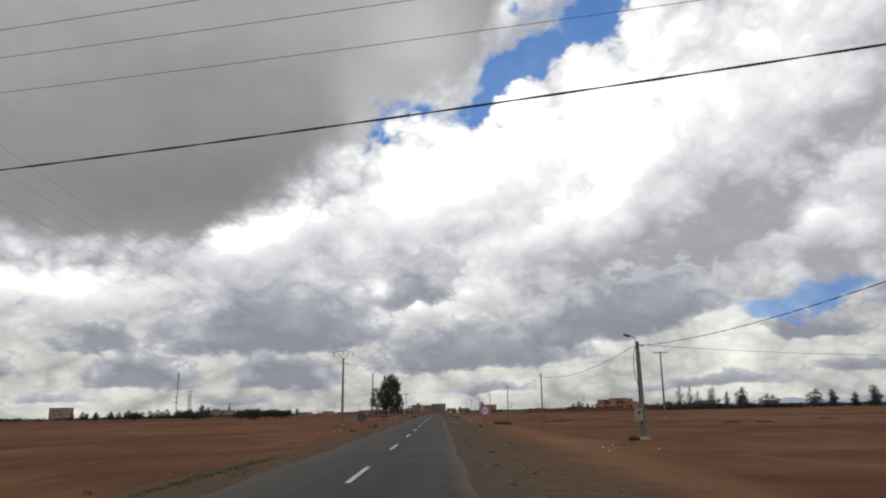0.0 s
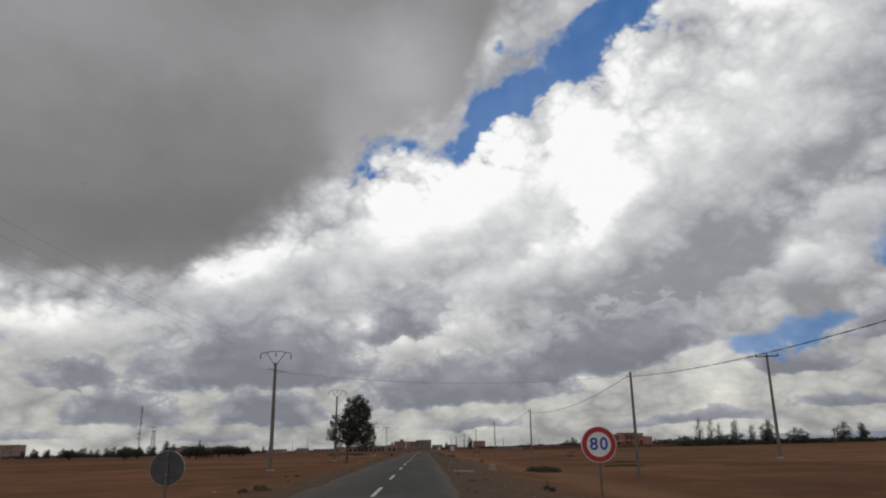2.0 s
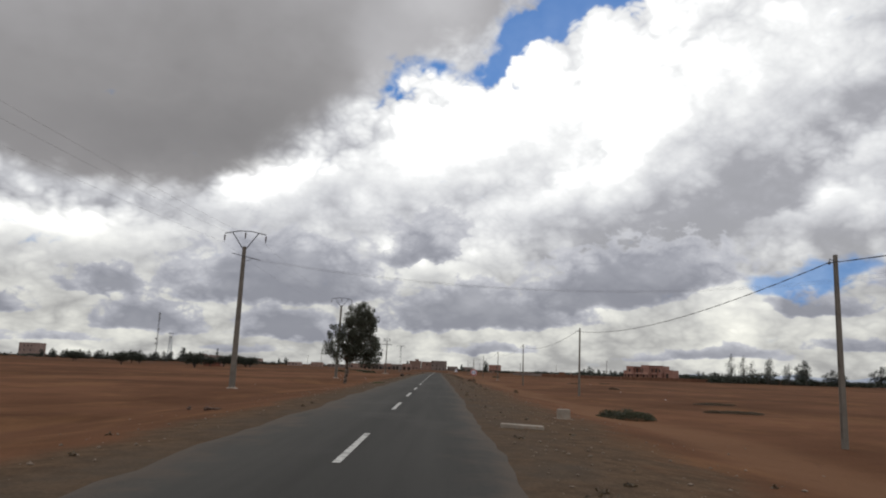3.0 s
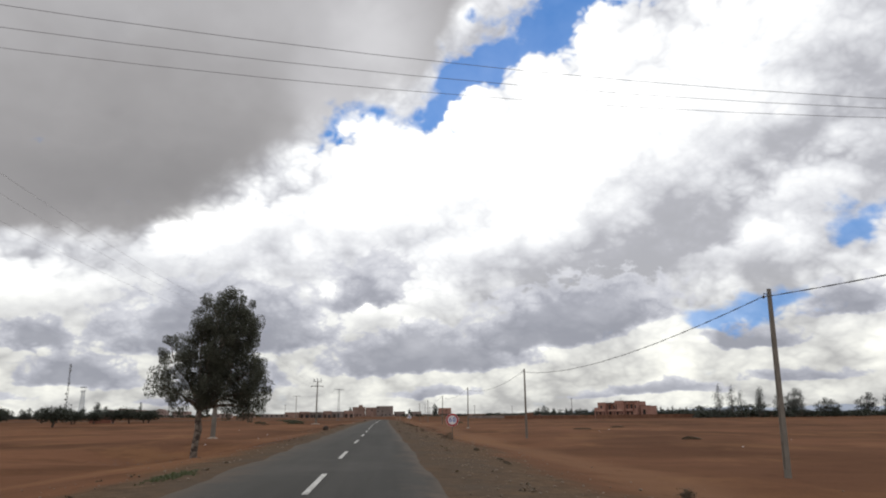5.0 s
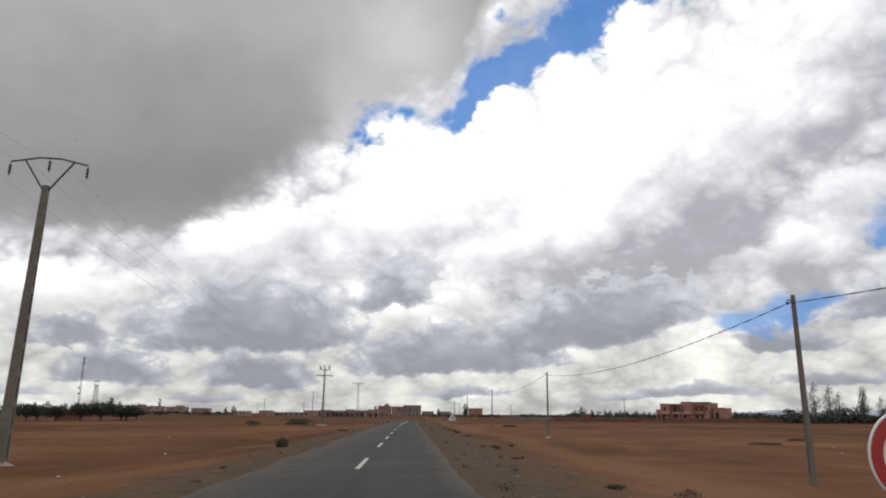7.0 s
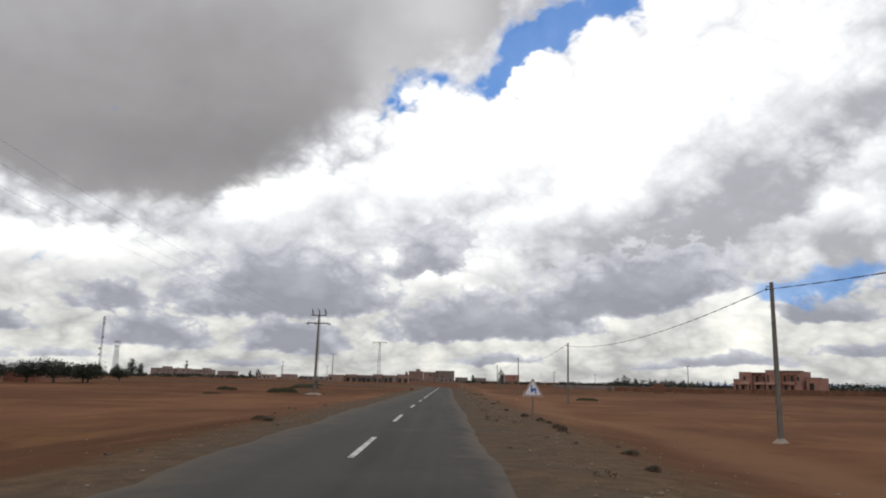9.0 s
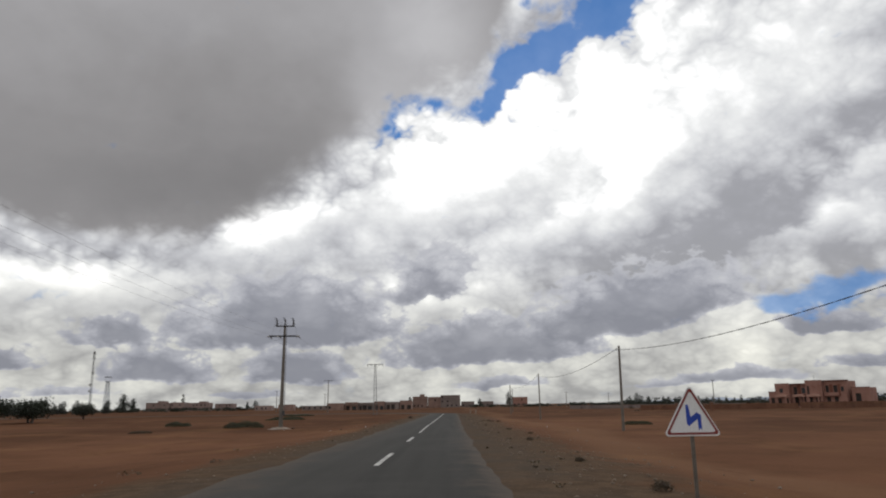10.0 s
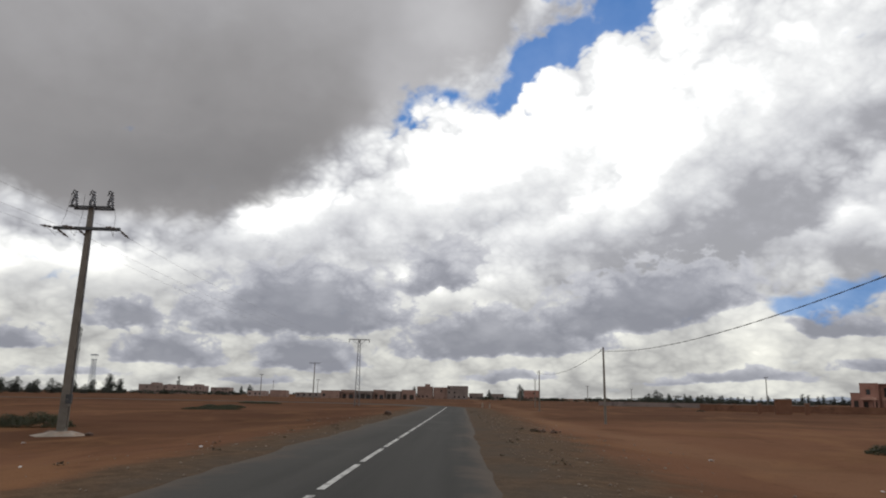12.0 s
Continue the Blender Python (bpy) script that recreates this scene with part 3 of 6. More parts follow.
def field_z(x, y):
    d, h = road_gap(x, y)
    k = np.clip((d - 3.2) / 8.0, 0, 1)
    k = k * k * (3 - 2 * k)
    rough = bumps(np.asarray(x, float), np.asarray(y, float)) * np.clip((d - 3.5) / 4, 0, 1) * np.clip(1.5 - d / 300, 0.0, 1)
    dip = -0.88 * np.exp(-((np.asarray(x) - TREE_AT[0]) ** 2 + (np.asarray(y) - TREE_AT[1]) ** 2) / 60)
    return (h - 0.04) * (1 - k) + k * 0.0 + rough + dip * k


def spot(x, y):
    return float(field_z(np.array([x]), np.array([y]))[0])


def build_land():
    steps = list(np.arange(-15, 15.01, 0.5))
    far = [15 + 2.0 * i for i in range(1, 30)] + [75 * 1.18 ** i for i in range(1, 26)]
    xs = np.array(sorted([-v for v in far] + steps + far))
    ys = np.array([-2500, -900, -400, -200, -120, -80] + list(np.arange(-60, 400, 1.2)) + [402 * 1.06 ** i for i in range(42)])
    gx, gy = np.meshgrid(xs, ys)
    fx, fy = gx.ravel(), gy.ravel()
    z = field_z(fx, fy)
    nx = len(xs)
    faces = [(j * nx + i, j * nx + i + 1, (j + 1) * nx + i + 1, (j + 1) * nx + i) for j in range(len(ys) - 1) for i in range(nx - 1)]
    ob = mesh_part("ground", [(float(a), float(b), float(c)) for a, b, c in zip(fx, fy, z)], faces, EARTH)
    d, _ = road_gap(fx, fy)
    right = fx > np.interp(fy, LINE_Y, LINE_X)
    verge = np.clip(1.15 - (d - 2.8) / np.where(right, 5.4, 2.9), 0, 1)
    me = ob.data
    me.attributes.new("verge", "FLOAT", "POINT").data.foreach_set("value", verge.astype(np.float32))
    me.polygons.foreach_set("use_smooth", [True] * len(me.polygons))
    tagged(ob, "bare red-brown earth fields with gravel along the road", "ground", kind="structure")


build_land()


def build_road():
    n = len(ROAD)
    ahead = np.gradient(ROAD, axis=0)
    ahead /= np.linalg.norm(ahead, axis=1)[:, None]
    side = np.stack([ahead[:, 1], -ahead[:, 0]], 1)
    across = [-1.0, -0.8, -0.4, 0, 0.4, 0.8, 1.0]
    verts, edge, lane = [], [], []
    for i in range(n):
        s = i * 0.37
        left = 2.85 + 0.16 * math.sin(s * 1.7) * math.sin(s * 0.61) + 0.16 * noise.noise((s * 2.3, 0, 0))
        right = 2.72 + 0.08 * math.sin(s * 1.3 + 2) * math.sin(s * 0.47) + 0.13 * noise.noise((s * 2.1, 5, 0))
        z = float(np.interp(ROAD[i, 1], ROAD_Y, ROAD_Z))
        for a in across:
            q = ROAD[i] + side[i] * a * (right if a > 0 else left)
            verts.append((float(q[0]), float(q[1]), z + 0.03 * (1 - a * a) - (0.06 if abs(a) == 1 else 0)))
            edge.append(abs(a) ** (3 if a > 0 else 2))
            lane.append(a)
    k = len(across)
    faces = [(i * k + j, i * k + j + 1, (i + 1) * k + j + 1, (i + 1) * k + j) for i in range(n - 1) for j in range(k - 1)]
    road = mesh_part("road", verts, faces, ASPHALT)
    road.data.attributes.new("edge", "FLOAT", "POINT").data.foreach_set("value", np.array(edge, np.float32))
    road.data.attributes.new("lane", "FLOAT", "POINT").data.foreach_set("value", np.array(lane, np.float32))
    road.data.polygons.foreach_set("use_smooth", [True] * len(road.data.polygons))
    tagged(road, "two-lane worn grey asphalt road with ragged edges", "road", kind="structure")
    return road


ROAD_OB = build_road()


def road_dash(start, length, width):
    """A painted dash along the middle line, following the road's rise."""
    stations = np.linspace(start, start + length, 6)
    bm = bmesh.new()
    rows = []
    for y in stations:
        x = float(np.interp(y, LINE_Y, LINE_X))
        z = road_z(y) + 0.036
        rows.append([bm.verts.new((x + a, float(y), z)) for a in (-width / 2, width / 2)])
    for a, b in zip(rows, rows[1:]):
        bm.faces.new((a[0], a[1], b[1], b[0]))
    made = bmesh.ops.extrude_face_region(bm, geom=bm.faces[:])
    for v in made["geom"]:
        if isinstance(v, bmesh.types.BMVert):
            v.co.z += 0.006
    bmesh.ops.recalc_face_normals(bm, faces=bm.faces[:])
    part("painted_dash", bm, ROAD_WHITE, ROAD_OB)


for start in (-26.0, -13.5, -0.5, 12.4, 25.5, 38.6, 50.5, 63.1, 73.8, 86.5, 96.6, 106.8, 119.7, 130.2, 142.7, 154.6, 166.8, 179.2, 190.0, 201.0, 212.2, 224.4, 236.6):
    road_dash(start, 4.5, 0.12)
for k in range(22):
    road_dash(247.5 + 4.5 * k, 3.85, 0.115)


# far hills beyond the plain, blue from the haze put into their colour
def build_hills():
    bm = bmesh.new()
    base, top = [], []
    for i in range(90):
        a = radians(12 + i * 0.55)
        h = 26 + 26 * noise.noise((i * 0.09, 3, 0)) + 14 * noise.noise((i * 0.33, 8, 0))
        h *= min(1, i / 20) * min(1, (89 - i) / 10)
        p = Vector((math.sin(a) * 4200, math.cos(a) * 4200, 0))
        base.append(bm.verts.new(p))
        top.append(bm.verts.new(p * 1.03 + Vector((0, 0, max(h, 2)))))
    for i in range(89):
        bm.faces.new((base[i], base[i + 1], top[i + 1], top[i]))
    tagged(part("backdrop", bm, HAZED_HILL), "low hazy blue hills on the horizon", "hills", kind="structure")


build_hills()


# ---------------------------------------------------------------- poles, lines
def concrete_mast(bm, height, foot, head, deep=0.85, webs=True):
    """A tapered concrete post of H section with cross webs."""
    def ring(z):
        k = z / height
        w = (foot + (head - foot) * k) / 2
        d = w * deep
        r = w * 0.42
        return [(-w, -d), (w, -d), (w, -d * 0.45), (w - r, -d * 0.45), (w - r, d * 0.45), (w, d * 0.45), (w, d), (-w, d), (-w, d * 0.45), (r - w, d * 0.45), (r - w, -d * 0.45), (-w, -d * 0.45)]
    levels = [-0.3, height * 0.25, height * 0.5, height * 0.75, height]
    rings = [[bm.verts.new((x, y, z)) for x, y in ring(max(z, 0))] for z in levels]
    for a, b in zip(rings, rings[1:]):
        for k in range(12):
            bm.faces.new((a[k], a[(k + 1) % 12], b[(k + 1) % 12], b[k]))
    bm.faces.new(rings[-1])
    if webs:
        z = 0.0
        while z < height:
            k = z / height
            w = (foot + (head - foot) * k) / 2 - 0.006
            tall = 0.28 if z < height - 1.6 else 1.55
            add_box(bm, (-w, -w * deep * 0.5, z), (w, w * deep * 0.5, min(z + tall, height - 0.01)))
            z += 1.15
    bmesh.ops.recalc_face_normals(bm, faces=bm.faces[:])


def concrete_footing(parent, wide, rng, stones=3):
    bm = bmesh.new()
    made = bmesh.ops.create_cone(bm, cap_ends=True, segments=14, radius1=wide, radius2=wide * 0.35, depth=0.20, matrix=Matrix.Translation((0, 0, 0.05)))
    for v in made["verts"]:
        v.co.x *= 1.0 + rng.uniform(-0.14, 0.14)
        v.co.y *= 0.8 + rng.uniform(-0.14, 0.14)
        v.co.z += rng.uniform(-0.03, 0.03)
    part("footing", bm, PALE_CONCRETE, parent, "pale spilled concrete footing")
    for i in range(stones):
        bm = bmesh.new()
        a = rng.uniform(0, 6.28)
        lump(bm, (math.cos(a) * wide * 1.05, math.sin(a) * wide * 0.9, 0.05), (0.2, 0.16, 0.11), rng)
        part("stone", bm, STONE, parent)


def low_pole(x, y, top, lean=0.0, footing=False, group="low-voltage poles"):
    z = spot(x, y)
    p = thing("utility_pole", pose(x, y, z, 0, lean, 4), "slender pale concrete utility pole carrying one black bundled cable", "pole", group)
    bm = bmesh.new()
    concrete_mast(bm, top - z, 0.175, 0.11)
    part("post", bm, CONCRETE, p)
    tube("bracket", [(-0.07, 0, top - z - 0.20), (-0.20, 0, top - z - 0.16), (-0.22, 0, top - z - 0.24)], 0.018, DARK_STEEL, p)
    bm = bmesh.new()
    lump(bm, (-0.22, 0, top - z - 0.29), (0.04, 0.09, 0.06), random.Random(4), 1, 0.05)
    part("clamp", bm, DARK_STEEL, p)
    if footing:
        concrete_footing(p, 0.36, random.Random(int(y)), 0)
    return p


LOW = [(13.6, 2.0, 6.6), (13.5, 43.4, 6.2), (13.2, 86.6, 6.31), (12.95, 129.3, 6.23), (12.65, 171.2, 6.11), (12.4, 215.3, 6.04), (11.95, 259.2, 5.96), (11.4, 302.1, 5.82), (11.15, 345.3, 5.56), (15.5, 392.0, 5.8)]
for i, (x, y, top) in enumerate(LOW):
    if i != 1:
        low_pole(x, y, top, lean=(0.5, 0, 0.4, 0.6, -0.3, 0.2, 0.7, -0.2, 0, 0)[i], footing=i == 5)


def cable(name, a, b, sag, radius, material, label, group="", twist=False):
    a, b = Vector(a), Vector(b)
    n = max(12, int((b - a).length / 2.5))
    pts = [a.lerp(b, i / n) - Vector((0, 0, 4 * sag * (i / n) * (1 - i / n))) for i in range(n + 1)]
    bm = bmesh.new()
    if twist:
        for phase in (0, math.pi):
            fine = [a.lerp(b, i / (8 * n)) - Vector((0, 0, 4 * sag * (i / (8 * n)) * (1 - i / (8 * n)))) for i in range(8 * n + 1)]
            add_tube(bm, [q + radius * 0.75 * Vector((math.cos(phase + i * 0.9), 0, math.sin(phase + i * 0.9))) for i, q in enumerate(fine)], radius * 0.8, 5)
    else:
        add_tube(bm, pts, radius, 6)
    ob = part(name, bm, material)
    return tagged(ob, label, "cable", group)


for (x0, y0, z0), (x1, y1, z1) in zip(LOW, LOW[1:]):
    cable("overhead_cable", (x0 - 0.22, y0, z0 - 0.29), (x1 - 0.22, y1, z1 - 0.29), 0.85, 0.013, CABLE, "black bundled cable sagging between concrete poles", "roadside cables", True)
cable("overhead_cable", (13.4, 2.0, 6.20), (-26.0, 12.9, 6.50), 0.55, 0.011, CABLE, "thick black twisted cable slung across the road", "", True)
cable("overhead_cable", (13.6, 43.4, 6.0), (62.0, 52.0, 6.1), 0.9, 0.013, CABLE, "black cable running off over the field", "")
low_pole(62.0, 52.0, 6.3)
low_pole(-26.2, 12.9, 6.7)


# pole with a street lamp, a meter cabinet and a cable loop
def lamp_pole(x, y, top):
    z = spot(x, y)
    h = top - z
    p = thing("lamp_pole", pose(x, y, z, 0, 0.1, 6), "concrete pole with a street lamp and grey meter cabinet", "lamp pole")
    bm = bmesh.new()
    concrete_mast(bm, h, 0.31, 0.19)
    part("post", bm, CONCRETE, p)
    tube("lamp_arm", [(-0.10, -0.08, h - 0.55), (-0.12, -0.08, h + 0.10), (-0.18, -0.08, h + 0.22), (-0.36, -0.08, h + 0.32)], 0.024, STEEL, p)
    head = new("lamp_head")
    head.parent = p
    head.matrix_basis = pose(-0.32, -0.08, h + 0.30, 0, 16, 0)
    bm = bmesh.new()
    made = bmesh.ops.create_uvsphere(bm, u_segments=16, v_segments=10, radius=1.0)
    for v in made["verts"]:
        k = 1.0 - 0.35 * (v.co.x * 0.5 + 0.5)
        v.co = Vector((v.co.x * 0.34 - 0.32, v.co.y * 0.14 * k, v.co.z * (0.10 if v.co.z > 0 else 0.05) * k))
    body = part("housing", bm, LAMP_GREY, head)
    bm = bmesh.new()
    made = bmesh.ops.create_uvsphere(bm, u_segments=14, v_segments=8, radius=1.0)
    for v in made["verts"]:
        v.co = Vector((v.co.x * 0.22 - 0.38, v.co.y * 0.11, min(v.co.z, 0) * 0.05 - 0.045))
    part("glass_bowl", bm, GLASS_DARK, head)
    cab = new("meter_cabinet")
    cab.parent = p
    cab.matrix_basis = pose(-0.34, -0.24, 1.14, 0, -2, 14)
    box("cabinet_body", (-0.19, -0.12, 0), (0.21, 0.12, 0.78), CABINET_GREY, cab, "", 0.015)
    box("cabinet_door", (-0.16, -0.136, 0.05), (0.18, -0.123, 0.73), CABINET_GREY, cab, "", 0.004)
    box("cabinet_window", (-0.12, -0.146, 0.44), (0.04, -0.137, 0.62), GLASS_DARK, cab)
    box("conduit", (0.10, -0.05, -0.25), (0.22, 0.03, 0.0), DARK_STEEL, cab)
    tube("hanging_cable", [(-0.16, 0, h - 0.35), (-0.30, -0.02, h - 0.9), (-0.36, -0.03, h - 1.7), (-0.28, -0.03, h - 2.4), (-0.12, -0.05, h - 2.95), (-0.16, -0.06, 2.3)], 0.022, CABLE, p, "", 6)
    tube("bracket", [(0.10, 0, h - 0.30), (0.32, 0, h - 0.22), (0.30, 0, h - 0.40), (0.42, 0, h - 0.25)], 0.03, DARK_STEEL, p)
    concrete_footing(p, 0.62, random.Random(8), 0)
    bm = bmesh.new()
    lump(bm, (-0.75, -0.1, 0.10), (0.42, 0.25, 0.20), random.Random(2), 2, 0.15)
    part("stone", bm, STONE, p)
    return p


lamp_pole(*LOW[1])


def insulator_string(parent, at, length):
    bm = bmesh.new()
    pts, rad = [], []
    for i in range(9):
        z = -length * (0.18 + 0.64 * i / 8)
        pts.append((at[0], at[1], at[2] + z))
        rad.append(0.075 if i % 2 else 0.035)
    add_tube(bm, [at, pts[0]], 0.014, 6)
    add_tube(bm, pts, rad, 10)
    add_tube(bm, [pts[-1], (at[0], at[1], at[2] - length)], 0.018, 6)
    return part("insulator", bm, PORCELAIN, parent)


def arched_pole(x, y, z0, top, side_arm=False, lean=0.5):
    """A tall concrete pole with a steel V and a bowed bar that carries three wires."""
    z = z0
    h = top - z
    p = thing("power_pole", pose(x, y, z, 0, lean, 3), "tall concrete power pole with a bowed steel arm and three insulators", "power pole", "power poles beside the road")
    bm = bmesh.new()
    concrete_mast(bm, h, 0.42, 0.25)
    part("post", bm, CONCRETE, p)
    for s in (-1, 1):
        tube("stay_arm", [(s * 0.08, 0, h - 0.25), (s * 1.02, 0, h + 1.12)], 0.04, DARK_STEEL, p, "", 6)
    bow = [(-1.62, 0, h + 1.02), (-1.02, 0, h + 1.14), (-0.45, 0, h + 1.26), (0.45, 0, h + 1.26), (1.02, 0, h + 1.14), (1.62, 0, h + 1.02)]
    tube("bowed_bar", bow, 0.038, DARK_STEEL, p, "", 6)
    for q in (bow[0], (0, 0, h + 1.26), bow[-1]):
        insulator_string(p, q, 0.68)
    if side_arm:
        tube("side_arm", [(-0.55, -1.45, h - 0.78), (0.95, 1.65, h - 0.80)], 0.03, DARK_STEEL, p, "", 6)
        tube("side_arm", [(0.1, 0.1, h - 1.15), (0.55, 0.95, h - 0.80)], 0.02, DARK_STEEL, p, "", 6)
    concrete_footing(p, 0.62, random.Random(int(y)), 0)
    return [(x + d, y, z + h + c - 0.68) for d, c in ((-1.62, 1.02), (0, 1.26), (1.62, 1.02))]


heads_0 = arched_pole(-16.0, 14.5, 0.0, 11.2)
heads_1 = arched_pole(-15.9, 118.6, spot(-15.9, 118.6) - 0.05, 11.1, True)
heads_2 = arched_pole(-16.52, 177.8, spot(-16.52, 177.8), 11.6, lean=1.3)


def switch_pole(x, y, arm_z):
    """A concrete pole with a crossarm, strain insulators and a switch frame on top."""
    z = spot(x, y)
    h = arm_z - z
    p = thing("switch_pole", pose(x, y, z, 0, 0.6, 2), "concrete power pole with crossarm and pole-top switch insulators", "power pole")
    bm = bmesh.new()
    concrete_mast(bm, h + 1.02, 0.335, 0.185)
    part("post", bm, CONCRETE, p)
    box("crossarm", (-1.42, -0.22, h - 0.07), (1.42, -0.12, h + 0.07), DARK_STEEL, p, "", 0.01)
    box("switch_frame", (-0.88, -0.20, h + 0.93), (0.88, -0.10, h + 1.01), DARK_STEEL, p, "", 0.01)
    box("switch_frame", (-0.88, 0.22, h + 0.93), (0.88, 0.30, h + 1.01), DARK_STEEL, p, "", 0.01)
    for sx in (-0.78, 0.0, 0.78):
        box("frame_tie", (sx - 0.03, -0.2, h + 1.01), (sx + 0.03, 0.3, h + 1.05), DARK_STEEL, p)
        for sy, tall, lean in ((-0.18, 0.46, 0.10), (0.27, 0.70, -0.10)):
            bm = bmesh.new()
            add_tube(bm, [(sx + lean * k / 10, sy, h + 1.05 + tall * k / 10) for k in range(11)], [0.042 if k % 2 else 0.072 for k in range(11)], 10)
            part("post_insulator", bm, GLAZED_GREY, p)
            tube("switch_blade", [(sx + lean, sy, h + 1.05 + tall), (sx + lean - 0.10, sy, h + 1.12 + tall), (sx + lean - 0.17, sy, h + 1.02 + tall)], 0.026, DARK_STEEL, p, "", 6)
        loop = [(sx + 0.10 + 0.11 * math.cos(q * 0.7), -0.24, h + 1.14 + 0.13 * math.sin(q * 0.7)) for q in range(10)]
        tube("switch_loop", loop, 0.02, STEEL, p, "", 5)
    for sx in (-1.35, -0.45, 1.35):
        for sy in (-1, 1):
            bm = bmesh.new()
            pts = [(sx, -0.17 + sy * (0.10 + 0.17 * k), h - 0.025 * k) for k in range(7)]
            add_tube(bm, pts, [0.02, 0.03, 0.06, 0.03, 0.06, 0.03, 0.02], 8)
            part("strain_insulator", bm, PORCELAIN, p)
        tube("jumper", [(sx, -0.9, h - 0.1), (sx * 0.9, -0.3, h - 0.35), (sx * 0.8, 0.0, h + 0.6), (sx * 0.62, -0.15, h + 1.5)], 0.009, WIRE, p, "", 5)
    tube("operating_rod", [(0.30, -0.2, 1.4), (0.22, -0.2, h + 0.95)], 0.024, STEEL, p, "", 6)
    box("lock_box", (0.12, -0.30, 1.25), (0.36, -0.18, 1.62), DARK_STEEL, p, "", 0.01)
    for k in range(6):
        box("step", (0.10, -0.30, 0.35 + k * 0.26), (0.24, -0.20, 0.40 + k * 0.26), CONCRETE, p)
    concrete_footing(p, 1.15, random.Random(3), 4)
    return [(x + sx, y, arm_z - 0.1) for sx in (-1.35, -0.45, 1.35)]


heads_3 = switch_pole(-16.0, 275.0, 8.58)


def lattice_pylon(x, y, top, leg=0.75, arm=1.75):
    z = spot(x, y)
    h = top - z
    p = thing("lattice_pylon", pose(x, y, z, 0, 0, 5), "grey steel lattice pylon with a flat top crossarm", "pylon")
    corners = ((-1, -1), (1, -1), (1, 1), (-1, 1))
    def at(c, zz):
        w = (leg + (0.30 - leg) * zz / h) / 2
        return (c[0] * w, c[1] * w * 0.8, zz)
    for c in corners:
        tube("leg", [at(c, 0), at(c, h - 0.15)], 0.05, STEEL, p, "", 5)
    bm = bmesh.new()
    cells = 14
    for k in range(cells):
        za, zb = h * k / cells, h * (k + 1) / cells - 0.1
        for i in range(4):
            a, b = corners[i], corners[(i + 1) % 4]
            pa, pb = (a, b) if (k + i) % 2 else (b, a)
            add_tube(bm, [at(pa, za), at(pb, zb)], 0.018, 4)
    part("lacing", bm, STEEL, p)
    bm = bmesh.new()
    for s in (-0.12, 0.12):
        add_box(bm, (-arm, s - 0.04, h - 0.12), (arm, s + 0.04, h))
    for s in (-1, 1):
        add_tube(bm, [(s * 0.15, 0, h - 0.9), (s * arm * 0.62, 0, h - 0.1)], 0.03, 5)
    part("crossarm", bm, STEEL, p)
    for sx in (-arm + 0.1, 0.0, arm - 0.1):
        insulator_string(p, (sx, 0.0, h - 0.1), 0.5)
    return [(x + sx, y, top - 0.6) for sx in (-arm + 0.1, 0, arm - 0.1)]


heads_4 = lattice_pylon(-16.6, 363.6, 10.9)


def tee_pole(x, y, top, arm=1.2, thick=0.34, turn=6):
    z = spot(x, y)
    h = top - z
    p = thing("tee_pole", pose(x, y, z, 0, 0.4, turn), "tall concrete pole with a short flat crossarm", "power pole", "poles with flat crossarms")
    bm = bmesh.new()
    concrete_mast(bm, h, thick, thick * 0.6, webs=y < 200)
    part("post", bm, CONCRETE, p)
    box("crossarm", (-arm, -0.2, h - 0.16), (arm, -0.08, h - 0.03), DARK_STEEL, p, "", 0.01)
    for sx in (-arm + 0.1, 0.0, arm - 0.1):
        bm = bmesh.new()
        add_tube(bm, [(sx, -0.14, h - 0.05 + 0.05 * k) for k in range(6)], [0.05, 0.08, 0.05, 0.08, 0.05, 0.03], 8)
        part("pin_insulator", bm, PORCELAIN, p)
    if y < 200:
        concrete_footing(p, 0.5, random.Random(5), 0)
    c, d = math.cos(radians(turn)), math.sin(radians(turn))
    return [(x + sx * c, y + sx * d, top + 0.2) for sx in (-arm + 0.1, 0, arm - 0.1)]


for k, far in enumerate(tee_pole(39.3, 121.7, 11.26, 1.25, 0.34, turn=-14)):
    cable("power_line", (-15.75 + 0.35 * k, 117.3 + 1.2 * k, 10.15), far, 2.15, 0.005, WIRE, "thin bare power line wire crossing high over the road", "power line wires")
heads_5 = tee_pole(-42.8, 456.6, 10.9, 1.6)
for x, y, top in ((-76.0, 520.0, 8.9), (-62.0, 560.0, 8.0), (95.0, 470.0, 9.3), (56.0, 560.0, 7.2), (94.0, 640.0, 7.4), (-118.0, 700.0, 9.5), (30.0, 600.0, 6.4), (38.0, 690.0, 6.6)):
    tee_pole(x, y, top, 0.7, 0.30)

for a, b, sag in ((heads_0, heads_1, 1.6), (heads_1, heads_2, 0.8), (heads_2, heads_3, 1.5), (heads_3, heads_4, 1.3), (heads_4, heads_5, 1.3)):
    for q, r in zip(a, b):
        cable("power_line", q, r, sag, 0.0046, WIRE, "thin bare power line wire strung between tall poles", "power line wires")
for (y0, z0), far in zip(((13.5, 11.0), (14.9, 11.2), (16.3, 11.0)), tee_pole(46.0, -1.5, 10.7, 1.5, turn=90)):
    cable("power_line", (-16.0, y0, z0), (46.0, far[1], far[2]), 0.6, 0.007, WIRE, "thin bare power line wire crossing high over the road", "power line wires")


